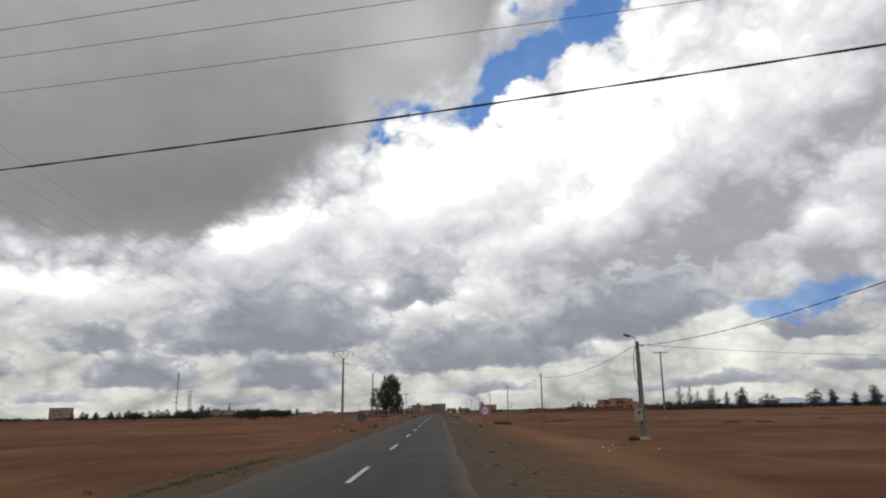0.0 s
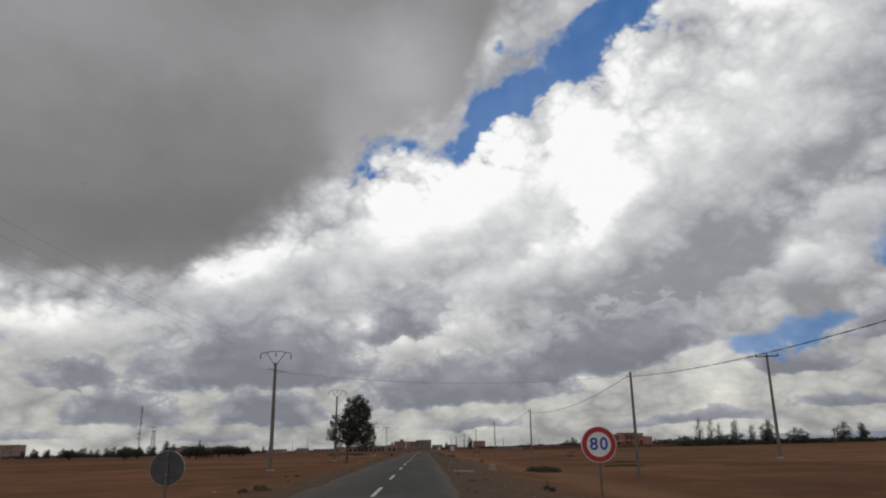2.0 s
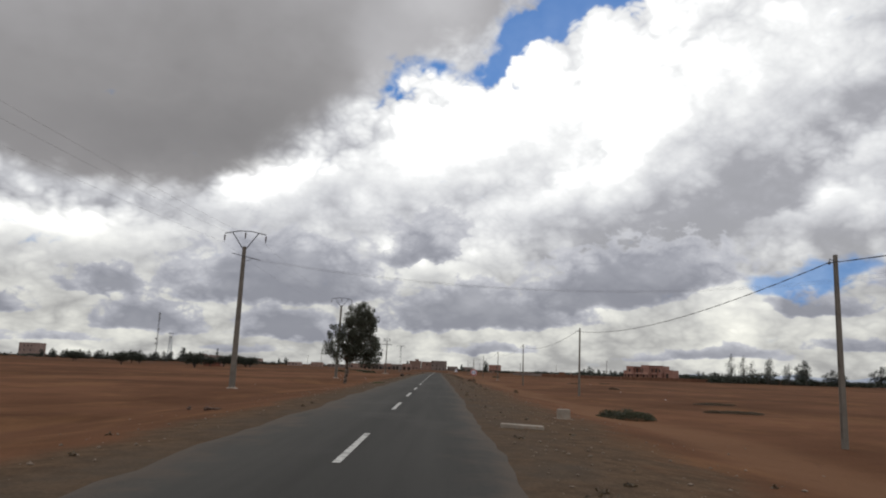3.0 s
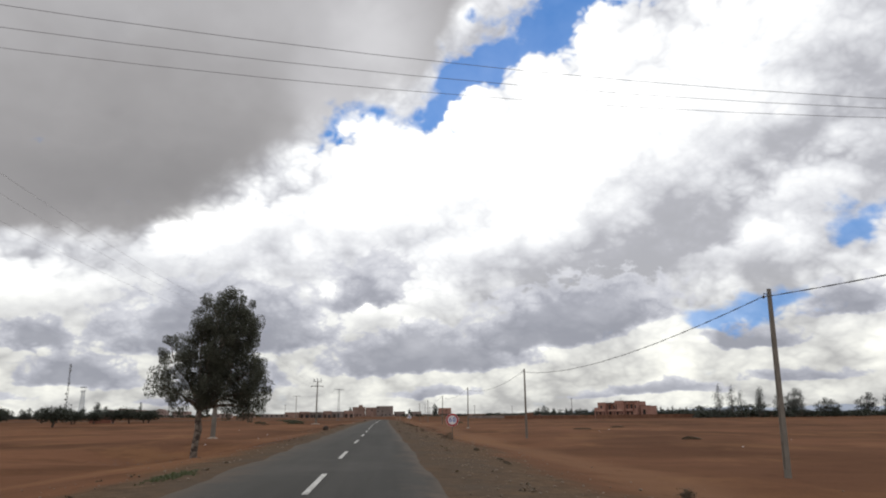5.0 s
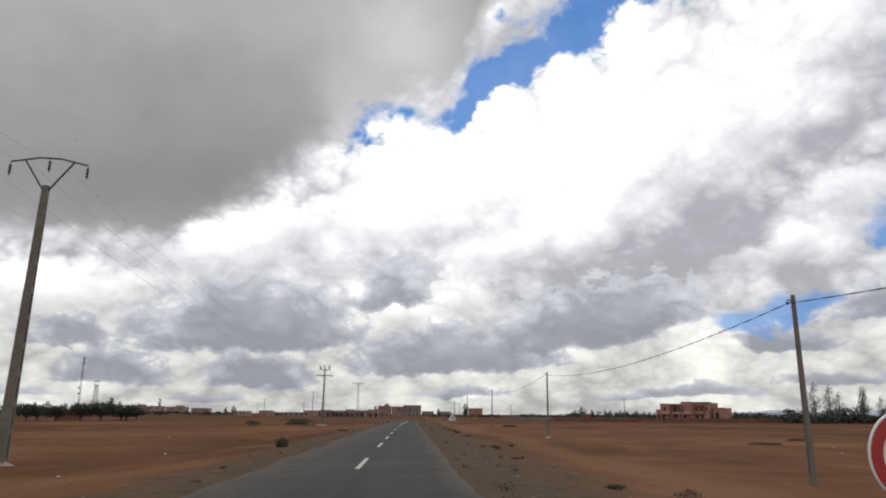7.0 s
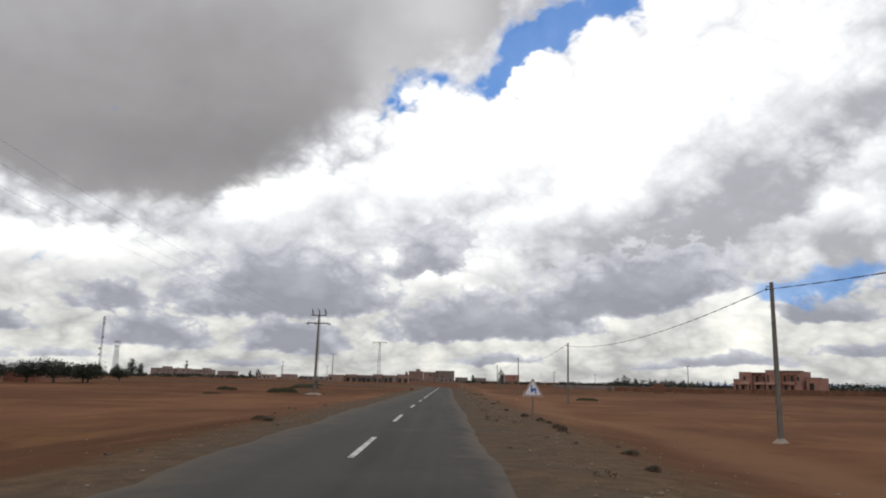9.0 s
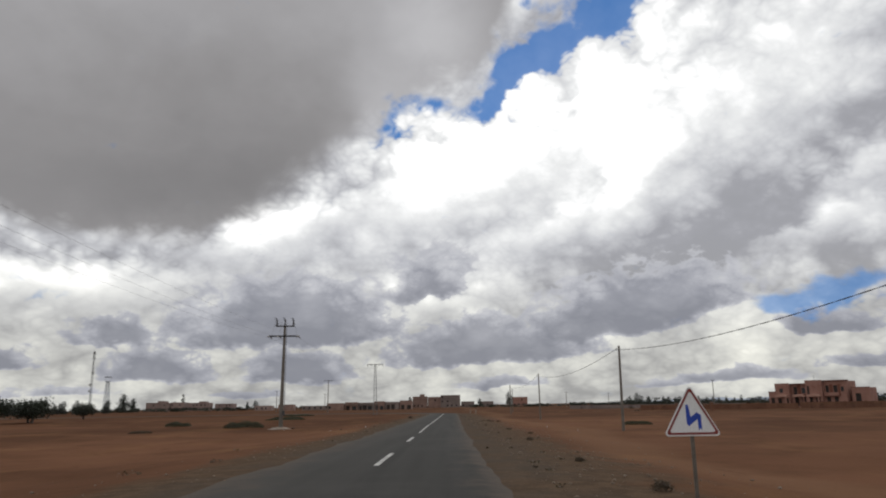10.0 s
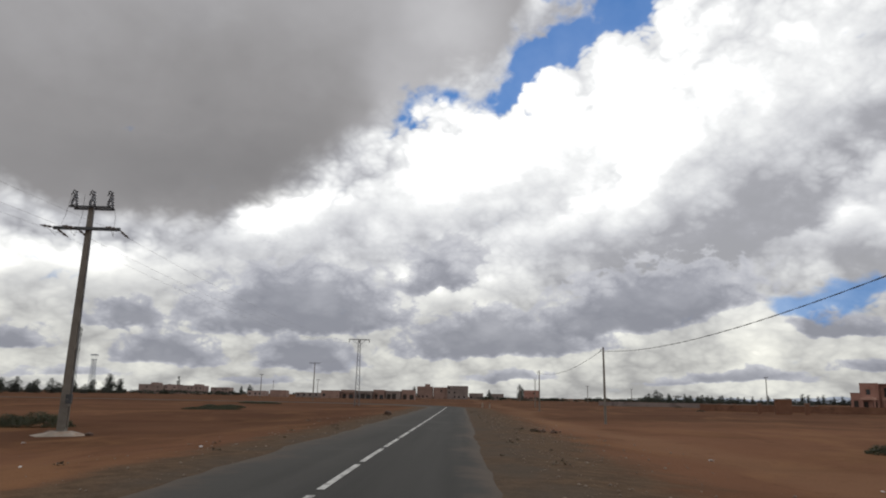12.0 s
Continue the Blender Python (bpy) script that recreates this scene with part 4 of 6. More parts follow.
# telecom mast and lattice water tower on the horizon
def guyed_mast(x, y, top):
    p = thing("radio_mast", pose(x, y, 0), "slim red and white lattice radio mast in the distance", "mast")
    bm = bmesh.new()
    for k in range(3):
        a = 2.094 * k
        add_tube(bm, [(0.9 * math.cos(a), 0.9 * math.sin(a), 0), (0.5 * math.cos(a), 0.5 * math.sin(a), top)], 0.10, 5)
    for i in range(40):
        z0, z1 = top * i / 40, top * (i + 1) / 40
        for k in range(3):
            a, b = 2.094 * k, 2.094 * (k + 1)
            add_tube(bm, [(0.85 * math.cos(a), 0.85 * math.sin(a), z0), (0.8 * math.cos(b), 0.8 * math.sin(b), z1)], 0.05, 4)
    part("lattice", bm, DARK_STEEL, p)
    for z in (0.93, 0.86, 0.62):
        for a in (0.4, 2.5, 4.6):
            box("antenna", (math.cos(a) * 0.9 - 0.2, math.sin(a) * 0.9 - 0.15, top * z), (math.cos(a) * 0.9 + 0.2, math.sin(a) * 0.9 + 0.15, top * z + 2.2), CABINET_GREY, p, "", 0.05)
    for z in (0.45, 0.35):
        bm = bmesh.new()
        bmesh.ops.create_cone(bm, cap_ends=True, segments=14, radius1=0.8, radius2=0.6, depth=0.5, matrix=pose(-1.0, -0.6, top * z, 90, 0, 30))
        part("dish", bm, CABINET_GREY, p)
    box("equipment_hut", (1.5, -2, 0), (5, 2, 3), GREY_RENDER, p, "", 0.05)


guyed_mast(-274.8, 753.0, 46.8)


def water_tower(x, y, top):
    p = thing("water_tower", pose(x, y, 0), "pale lattice tower with a small platform on top", "tower")
    for cx, cy in ((-1, -1), (1, -1), (1, 1), (-1, 1)):
        tube("leg", [(cx * 1.9, cy * 1.9, 0), (cx * 1.0, cy * 1.0, top - 4)], 0.14, PALE_STEEL, p, "", 5)
    bm = bmesh.new()
    c4 = ((-1, -1), (1, -1), (1, 1), (-1, 1))
    for i in range(8):
        z0, z1 = (top - 4) * i / 8, (top - 4) * (i + 1) / 8
        w0, w1 = 1.9 - 0.9 * i / 8, 1.9 - 0.9 * (i + 1) / 8
        for k in range(4):
            a, b = c4[k], c4[(k + 1) % 4]
            add_tube(bm, [(a[0] * w0, a[1] * w0, z0), (b[0] * w1, b[1] * w1, z1)], 0.09, 4)
            add_tube(bm, [(b[0] * w0, b[1] * w0, z0), (a[0] * w1, a[1] * w1, z1)], 0.09, 4)
            add_tube(bm, [(a[0] * w1, a[1] * w1, z1), (b[0] * w1, b[1] * w1, z1)], 0.07, 4)
    part("lacing", bm, PALE_STEEL, p)
    box("deck", (-1.6, -1.6, top - 4.0), (1.6, 1.6, top - 3.5), PALE_STEEL, p)
    for cx, cy in c4:
        tube("post", [(cx * 1.4, cy * 1.4, top - 3.5), (cx * 1.4, cy * 1.4, top - 0.8)], 0.10, PALE_STEEL, p, "", 5)
    box("canopy", (-2.0, -2.0, top - 0.8), (2.0, 2.0, top), PALE_STEEL, p, "", 0.1)


water_tower(-259.2, 746.5, 26.9)


# ---------------------------------------------------------------- road signs
def sign_text(words, size, parent, at):
    for k, digit in enumerate(words):
        cu = bpy.data.curves.new("digit", "FONT")
        cu.body, cu.size, cu.align_x, cu.align_y, cu.extrude, cu.offset = digit, size, "CENTER", "CENTER", 0.002, 0.007
        tmp = bpy.data.objects.new("digit_source", cu)
        scene.collection.objects.link(tmp)
        me = bpy.data.meshes.new_from_object(tmp.evaluated_get(bpy.context.evaluated_depsgraph_get()))
        bpy.data.objects.remove(tmp)
        me.materials.clear()
        me.materials.append(SIGN_BLUE)
        ob = new("digit", me)
        ob.parent = parent
        ob.matrix_basis = pose(at[0] + (k - (len(words) - 1) / 2) * size * 0.60, at[1], at[2], 90, 0, 0)


def disc(name, radius, y0, y1, material, parent, label="", inner=0.0, at=(0, 0, 0), bevel=0.0):
    """A flat round plate or ring that faces along -y."""
    bm = bmesh.new()
    n = 48
    rings = []
    for r, y in (((inner, y1), (inner, y0), (radius - bevel, y0), (radius, y0 + bevel), (radius, y1)) if inner else ((radius - bevel, y0), (radius, y0 + bevel), (radius, y1))):
        rings.append([bm.verts.new((at[0] + r * math.cos(2 * math.pi * k / n), at[1] + y, at[2] + r * math.sin(2 * math.pi * k / n))) for k in range(n)])
    for a, b in zip(rings, rings[1:]):
        for k in range(n):
            bm.faces.new((a[k], a[(k + 1) % n], b[(k + 1) % n], b[k]))
    if inner:
        for k in range(n):
            bm.faces.new((rings[-1][k], rings[-1][(k + 1) % n], rings[0][(k + 1) % n], rings[0][k]))
    else:
        bm.faces.new(rings[0])
        bm.faces.new(rings[-1][::-1])
    bmesh.ops.recalc_face_normals(bm, faces=bm.faces[:])
    return part(name, bm, material, parent, label)


def sign_post(parent, high, deep=0.0):
    bm = bmesh.new()
    add_box(bm, (-0.027, 0.03, -0.3), (0.027, 0.07, high), 0.008)
    part("post", bm, POST_STEEL, parent, "galvanised steel post")
    for dz in (-0.14, 0.14):
        box("clamp", (-0.06, 0.018, high - 0.42 + dz), (0.06, 0.085, high - 0.38 + dz), STEEL, parent)


def speed_sign(x, y, centre, words, turn):
    z = spot(x, y)
    c = centre - z
    p = thing("speed_sign", pose(x, y, z, 0, 0, turn), f"round red-rimmed white speed limit sign with blue {words}", "road sign", "speed limit signs")
    plate = disc("plate", 0.435, 0.0, 0.018, SIGN_WHITE, p, "", 0, (0, 0, c), 0.004)
    disc("red_ring", 0.418, -0.004, 0.0, SIGN_RED, plate, "red ring", 0.298, (0, 0, c))
    sign_text(words, 0.41, plate, (0, -0.004, c))
    sign_post(p, c + 0.38)
    return p


speed_sign(4.44, 59.71, 1.957, "80", -2)
speed_sign(4.41, 154.6, 1.73, "60", 3)


def turned_sign(x, y, centre):
    z = spot(x, y)
    c = centre - z
    p = thing("sign_back", pose(x, y, z, 0, 0, 183), "grey back of a round road sign on a steel post", "road sign")
    plate = disc("plate", 0.425, 0.0, 0.018, SIGN_WHITE, p, "", 0, (0, 0, c), 0.004)
    disc("back_skin", 0.420, 0.019, 0.024, SIGN_BACK, plate, "dull grey back", 0, (0, 0, c))
    sign_post(p, c + 0.38)


turned_sign(-6.31, 60.35, 1.62)


def rounded_triangle(side, corner, y0, y1, apex):
    """Outline points of an upright triangle with rounded corners; its apex is at z = apex."""
    h = side * math.sqrt(3) / 2
    tips = [Vector((0, apex)), Vector((side / 2, apex - h)), Vector((-side / 2, apex - h))]
    mid = Vector((0, apex - h * 2 / 3))
    pts = []
    for i, tip in enumerate(tips):
        inward = (mid - tip).normalized()
        c = tip + inward * corner * 2
        a0 = math.atan2(-inward.y, -inward.x)
        for k in range(7):
            a = a0 + radians(60) * (1 - 2 * k / 6)
            pts.append((c.x + corner * math.cos(a), c.y + corner * math.sin(a)))
    return pts


def flat_plate(name, outline, y0, y1, material, parent, label=""):
    bm = bmesh.new()
    front = [bm.verts.new((x, y0, z)) for x, z in outline]
    back = [bm.verts.new((x, y1, z)) for x, z in outline]
    bm.faces.new(front)
    bm.faces.new(back[::-1])
    n = len(outline)
    for k in range(n):
        bm.faces.new((front[k], back[k], back[(k + 1) % n], front[(k + 1) % n]))
    bmesh.ops.recalc_face_normals(bm, faces=bm.faces[:])
    return part(name, bm, material, parent, label)


def bend_sign(x, y, apex):
    z = spot(x, y)
    a = apex - z
    p = thing("bend_sign", pose(x, y, z, 0, 0, 2), "white triangular bend warning sign with dark red rim", "road sign")
    plate = flat_plate("plate", rounded_triangle(0.92, 0.045, 0, 0, a + 0.03), 0.0, 0.018, SIGN_WHITE, p)
    outer, inner = rounded_triangle(0.86, 0.035, 0, 0, a), rounded_triangle(0.745, 0.026, 0, 0, a - 0.066)
    bm = bmesh.new()
    vo = [bm.verts.new((q[0], -0.004, q[1])) for q in outer]
    vi = [bm.verts.new((q[0], -0.004, q[1])) for q in inner]
    n = len(vo)
    for k in range(n):
        bm.faces.new((vo[k], vo[(k + 1) % n], vi[(k + 1) % n], vi[k]))
    made = bmesh.ops.extrude_face_region(bm, geom=bm.faces[:])
    for v in made["geom"]:
        if isinstance(v, bmesh.types.BMVert):
            v.co.y += 0.003
    bmesh.ops.recalc_face_normals(bm, faces=bm.faces[:])
    part("red_rim", bm, RIM_RED, plate, "dark red rim")
    b = a - 0.745
    flat_plate("bend_arrow", [(-0.085, b + 0.46), (-0.045, b + 0.46), (-0.015, b + 0.27), (0.085, b + 0.34), (0.15, b + 0.30), (0.15, b + 0.06), (0.125, b + 0.10), (0.10, b + 0.06), (0.09, b + 0.24), (-0.05, b + 0.13), (-0.085, b + 0.17)], -0.004, 0.0, SIGN_BLUE, plate, "dark blue bend symbol")
    sign_post(p, a - 0.15)


bend_sign(3.65, 219.33, 2.2)


# ---------------------------------------------------------------- trees
def blades(rng, centre, spread, count, size, droop, verts, faces):
    """Leaf blades scattered round a place."""
    for _ in range(count):
        c = [rng.uniform(-1, 1) for k in range(3)]
        far = max(1.0, math.sqrt(c[0] ** 2 + c[1] ** 2 + c[2] ** 2))
        c = [centre[k] + 1.7 * spread[k] * c[k] / far for k in range(3)]
        a = rng.uniform(0, 6.283)
        t = rng.uniform(-0.5, 0.9) if not droop else rng.uniform(-1.5, 0.1)
        d = (math.cos(a) * math.cos(t), math.sin(a) * math.cos(t), math.sin(t))
        b = rng.uniform(0, 6.283)
        w = (-math.sin(a) * math.cos(b), math.cos(a) * math.cos(b), math.sin(b))
        s = size * rng.uniform(0.6, 1.4)
        e = s * 0.30
        i = len(verts)
        verts.extend(((c[0], c[1], c[2]),
                      (c[0] + d[0] * s * 0.5 + w[0] * e, c[1] + d[1] * s * 0.5 + w[1] * e, c[2] + d[2] * s * 0.5 + w[2] * e),
                      (c[0] + d[0] * s, c[1] + d[1] * s, c[2] + d[2] * s - 0.1 * s),
                      (c[0] + d[0] * s * 0.5 - w[0] * e, c[1] + d[1] * s * 0.5 - w[1] * e, c[2] + d[2] * s * 0.5 - w[2] * e)))
        faces.append((i, i + 1, i + 2, i + 3))


def tree(name, m, trunk, lobes, leaf, clumps, per, size, spread, droop, bark, seed, label, category="tree", group="", shell=0.55):
    """trunk: points and radii; lobes: centre, half sizes. Limbs run from the trunk to each lobe, twigs on to the leaf clumps."""
    rng = random.Random(seed)
    p = thing(name, m, label, category, group)
    bm = bmesh.new()
    pts, rad = trunk
    add_tube(bm, pts, rad, 9)
    total = sum(a * b * c for _, (a, b, c) in lobes)
    verts, faces = [], []
    for centre, half in lobes:
        c = Vector(centre)
        foot = Vector(pts[-1])
        bend = foot.lerp(c, 0.5) + Vector((rng.uniform(-0.2, 0.2) * half[0], rng.uniform(-0.2, 0.2) * half[1], 0.1 * half[2]))
        add_tube(bm, [foot - Vector((0, 0, 0.1)), bend, c], [rad[-1] * 0.75, rad[-1] * 0.45, rad[-1] * 0.2], 6)
        share = max(4, int(clumps * half[0] * half[1] * half[2] / total))
        for _ in range(share):
            while True:
                q = Vector((rng.uniform(-1, 1), rng.uniform(-1, 1), rng.uniform(-1, 1)))
                if shell < q.length < 1 or (q.length < 1 and rng.random() < 0.22):
                    break
            # stray sprays reach past the lobe and break up its outline
            if rng.random() < 0.14:
                q *= rng.uniform(1.08, 1.22)
            q = c + Vector((q.x * half[0], q.y * half[1], q.z * half[2]))
            if rng.random() < 0.35:
                add_tube(bm, [c.lerp(q, 0.15), c.lerp(q, 0.6) + Vector((0, 0, 0.06 * half[2])), q], [rad[-1] * 0.16, rad[-1] * 0.1, rad[-1] * 0.04], 4)
            k = rng.uniform(0.6, 1.5)
            blades(rng, q, [spread * k, spread * k, spread * k * (1.3 if droop else 0.8)], int(per * k), size, droop, verts, faces)
    part("trunk", bm, bark, p)
    mesh_part("crown", verts, faces, leaf, p)
    return p


tree("eucalyptus_tree", pose(TREE_AT[0] + 0.05, TREE_AT[1], spot(*TREE_AT) + 0.12),
     ([(-0.20, 0, -0.4), (-0.23, 0, 0.1), (-0.26, 0, 0.6), (-0.20, 0.03, 1.3), (-0.08, 0.05, 2.0), (-0.14, 0.05, 2.6), (-0.10, 0.05, 3.3)], [0.40, 0.26, 0.21, 0.195, 0.22, 0.19, 0.16]),
     [((1.35, -0.3, 7.6), (2.1, 2.0, 2.5)), ((1.75, 0.1, 5.6), (2.05, 2.3, 2.0)), ((0.2, -0.3, 5.4), (1.7, 2.1, 1.9)), ((-1.8, 0.0, 5.9), (1.3, 1.3, 1.9)), ((-2.35, 0.1, 4.6), (0.95, 1.0, 1.2)), ((-0.2, -0.3, 6.9), (1.15, 1.6, 1.4)), ((2.9, 0.1, 4.3), (1.2, 1.5, 1.5)), ((0.95, -1.0, 8.9), (1.4, 1.5, 1.7)), ((-0.5, 0.0, 4.0), (1.75, 1.6, 1.0)), ((2.0, 0.1, 3.5), (1.35, 1.3, 0.7)), ((2.9, -0.3, 3.4), (1.0, 1.0, 0.9)), ((3.1, 0.0, 5.6), (0.9, 1.2, 1.2)), ((2.45, -0.4, 8.2), (1.15, 1.3, 1.5)), ((2.05, -0.6, 9.3), (1.15, 1.3, 1.2))],
     EUC_LEAF, 510, 250, 0.088, 0.18, True, BARK, 11, "tall dark-green eucalyptus with a pale peeling trunk", "tree", shell=0.42)

OLIVE = tree("olive_tree", pose(-66.7, 258.0, 0), ([(0, 0, 0), (0.1, 0, 0.5), (0.15, 0, 1.1)], [0.28, 0.22, 0.18]),
             [((0.0, 0, 2.5), (3.0, 2.6, 1.25)), ((-1.6, 0.2, 2.2), (1.6, 1.5, 1.0)), ((1.7, 0, 2.3), (1.7, 1.6, 1.0))],
             OLIVE_LEAF, 120, 26, 0.34, 0.42, False, DARK_BARK, 21, "low round dark olive tree in bare red earth", "tree", "olive trees in the field")
rng = random.Random(5)
for x, y, s in ((-74, 323, 1.0), (-92, 270, 0.8), (-104, 311, 0.8), (-70.2, 328, 0.95), (-77.5, 320, 0.95), (-81, 315.5, 0.9), (-72.5, 331, 0.9), (-85, 311, 0.9), (-90.5, 326, 0.9), (-121, 344, 1.05), (-84, 372, 0.9), (-152, 360, 1.1), (-160, 378, 1.0)):
    o = copy_thing(OLIVE, pose(x, y, 0, 0, 0, rng.uniform(0, 360)))
    o.scale = (s, s, s * rng.uniform(0.9, 1.1))

WISPY = tree("thin_eucalyptus", pose(123.5, 366, 0), ([(0, 0, 0), (0.2, 0, 3), (0.1, 0.1, 6), (0.4, 0, 8.6)], [0.22, 0.18, 0.13, 0.08]),
             [((0.4, 0, 10.6), (1.1, 1.1, 1.7)), ((-0.9, 0, 8.0), (1.0, 1.0, 1.6)), ((1.3, 0, 7.2), (1.0, 1.0, 1.4)), ((0.1, 0, 5.0), (1.3, 1.3, 1.6)), ((-0.5, 0.2, 3.0), (1.6, 1.4, 1.3))],
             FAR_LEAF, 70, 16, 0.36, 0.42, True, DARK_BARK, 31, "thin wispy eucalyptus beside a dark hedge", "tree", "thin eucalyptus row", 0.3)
for x, y, s in ((129.5, 368, 0.96), (135, 372, 0.80), (139, 366, 0.85), (142.5, 371, 0.95), (147, 364, 0.72), (151.5, 376, 0.72), (155.5, 366, 0.85)):
    o = copy_thing(WISPY, pose(x, y, 0, 0, 0, rng.uniform(0, 360)))
    o.scale = (s * 1.05, s * 1.05, s)

DENSE = tree("field_tree", pose(161.9, 382, 0), ([(0, 0, 0), (0.1, 0, 1.5), (0, 0, 3.2)], [0.4, 0.32, 0.25]),
             [((0.5, 0, 9.2), (1.3, 1.3, 2.2)), ((-1.9, 0.4, 6.8), (1.2, 1.4, 1.7)), ((2.1, -0.5, 7.3), (1.2, 1.2, 1.8)), ((0.7, 0.8, 5.4), (1.9, 1.7, 1.7)), ((-0.9, -0.6, 4.2), (1.9, 1.8, 1.5)), ((0.2, 0, 2.6), (2.9, 2.5, 1.5)), ((2.8, 0.3, 4.4), (1.1, 1.2, 1.3)), ((-2.8, 0, 3.8), (1.1, 1.1, 1.3))],
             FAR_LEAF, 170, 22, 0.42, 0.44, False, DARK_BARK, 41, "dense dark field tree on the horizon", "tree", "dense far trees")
for x, y, s in ((176, 385, 0.72), (182, 387, 0.66), (219.2, 358, 1.0), (214, 366, 0.7), (226, 430, 1.02), (237, 430, 0.96), (170, 400, 0.62), (-246, 745, 1.3), (-256, 742, 0.9), (-241, 752, 1.0), (-236, 622, 0.8), (-243, 620, 0.75), (-229, 626, 0.6), (-222, 618, 0.7), (-215, 622, 0.75), (-208, 640, 0.5), (47.5, 800, 1.05), (21, 742, 0.6), (-31, 748, 0.75), (-281, 938, 0.9), (-150, 760, 0.7), (-158, 765, 0.6), (166, 850, 0.95), (175, 850, 0.7), (159, 855, 0.7), (196, 862, 0.6), (205, 860, 0.66), (212, 864, 0.6), (222, 860, 0.64), (230, 862, 0.55), (-268, 740, 0.8), (-312, 640, 0.62), (-305, 642, 0.6), (-292, 640, 0.72), (-287, 645, 0.66), (-277, 640, 0.7), (-272, 646, 0.6), (-264, 640, 0.62), (-257, 642, 0.7), (-247, 640, 0.6), (-242, 645, 0.55), (-318, 700, 0.65), (-328, 690, 0.75), (-345, 700, 0.8), (-362, 712, 0.7), (-298, 690, 0.8), (-255, 700, 0.6)):
    low = x < -200 or x > 140
    o = copy_thing(DENSE, pose(x, y, -1.8 * s if low else 0, 0, 0, rng.uniform(0, 360)))
    o.scale = (s * 1.35, s * 1.35, s * 1.1) if low else (s, s, s)

CYPRESS = tree("cypress_tree", pose(-275, 944, 0), ([(0, 0, 0), (0, 0, 2)], [0.4, 0.35]),
               [((0, 0, 5), (1.8, 1.8, 4.5)), ((0, 0, 11), (1.5, 1.5, 5)), ((0, 0, 16), (0.9, 0.9, 3.2))],
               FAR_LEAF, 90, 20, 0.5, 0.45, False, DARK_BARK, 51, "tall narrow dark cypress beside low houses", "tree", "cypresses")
for x, y, s in ((188, 850, 0.42), (193, 852, 0.36), (199, 850, 0.34), (205, 848, 0.30), (211, 852, 0.36), (217, 850, 0.34), (223, 851, 0.26), (232, 850, 0.34), (238, 852, 0.32), (244, 850, 0.36), (251, 850, 0.30), (258, 852, 0.40), (285, 850, 0.52), (291, 852, 0.48), (298, 850, 0.42), (304, 853, 0.50), (311, 850, 0.40), (318, 850, 0.44), (326, 852, 0.36)):
    o = copy_thing(CYPRESS, pose(x, y, 0, 0, 0, rng.uniform(0, 360)))
    o.scale = (s * 1.9, s * 1.9, s)


def hedge(name, a, b, high, deep, seed, label, density=7.0, size=0.7, leaf=None):
    """A long run of bushes."""
    rng = random.Random(seed)
    a, b = Vector(a), Vector(b)
    verts, faces = [], []
    n = int((b - a).length * density / 4)
    for i in range(n):
        k = rng.random()
        h = high * (0.75 + 0.5 * noise.noise((k * (b - a).length * 0.05, seed, 0)))
        for _ in range(3):
            c = a.lerp(b, k) + Vector((rng.uniform(-deep, deep), rng.uniform(-deep, deep), rng.uniform(0.05, h)))
            blades(rng, c, [0.6, 0.6, 0.25], 9, size, False, verts, faces)
    ob = mesh_part(name, verts, faces, leaf or OLIVE_LEAF)
    tagged(ob, label, "hedge", kind="stuff")


hedge("hedge", (112, 362, 0), (200, 392, 0), 2.9, 1.4, 61, "dense dark hedge along the edge of the field", 11)
hedge("thicket", (119, 376, 0), (150, 384, 0), 5.2, 2.2, 69, "dark thicket of bushes among thin trees", 12, 0.8, FAR_LEAF)
hedge("hedge", (118, 412, 0), (165, 436, 0), 4.2, 2.4, 66, "dark bushes beside the terracotta house", 10)
hedge("far_hedge", (14, 700, 0), (215, 690, 0), 2.0, 2.0, 62, "long dark band of far scrub", 4, 1.0)
hedge("far_scrub", (190, 400, 0), (440, 520, 0), 2.2, 2.0, 63, "low dark scrub along the horizon", 4, 1.0)
hedge("far_scrub", (-420, 690, 0), (-150, 760, 0), 3.2, 3.0, 64, "low dark scrub along the horizon", 4, 1.1)
hedge("far_scrub", (-620, 640, 0), (-400, 700, 0), 4.0, 3.0, 65, "far dark tree line on the horizon", 4, 1.2)
hedge("far_scrub", (-150, 900, 0), (-60, 900, 0), 3.5, 3.0, 67, "far dark tree line on the horizon", 4, 1.2)
hedge("far_scrub", (152, 846, 0), (236, 846, 0), 5.0, 3.0, 70, "far dark band of field trees", 5, 1.1, FAR_LEAF)
hedge("far_scrub", (262, 846, 0), (345, 850, 0), 5.0, 3.0, 71, "far dark band of field trees", 5, 1.1, FAR_LEAF)
hedge("far_scrub", (100, 830, 0), (330, 860, 0), 3.0, 3.0, 68, "far dark scrub below a row of cypresses", 4, 1.1)


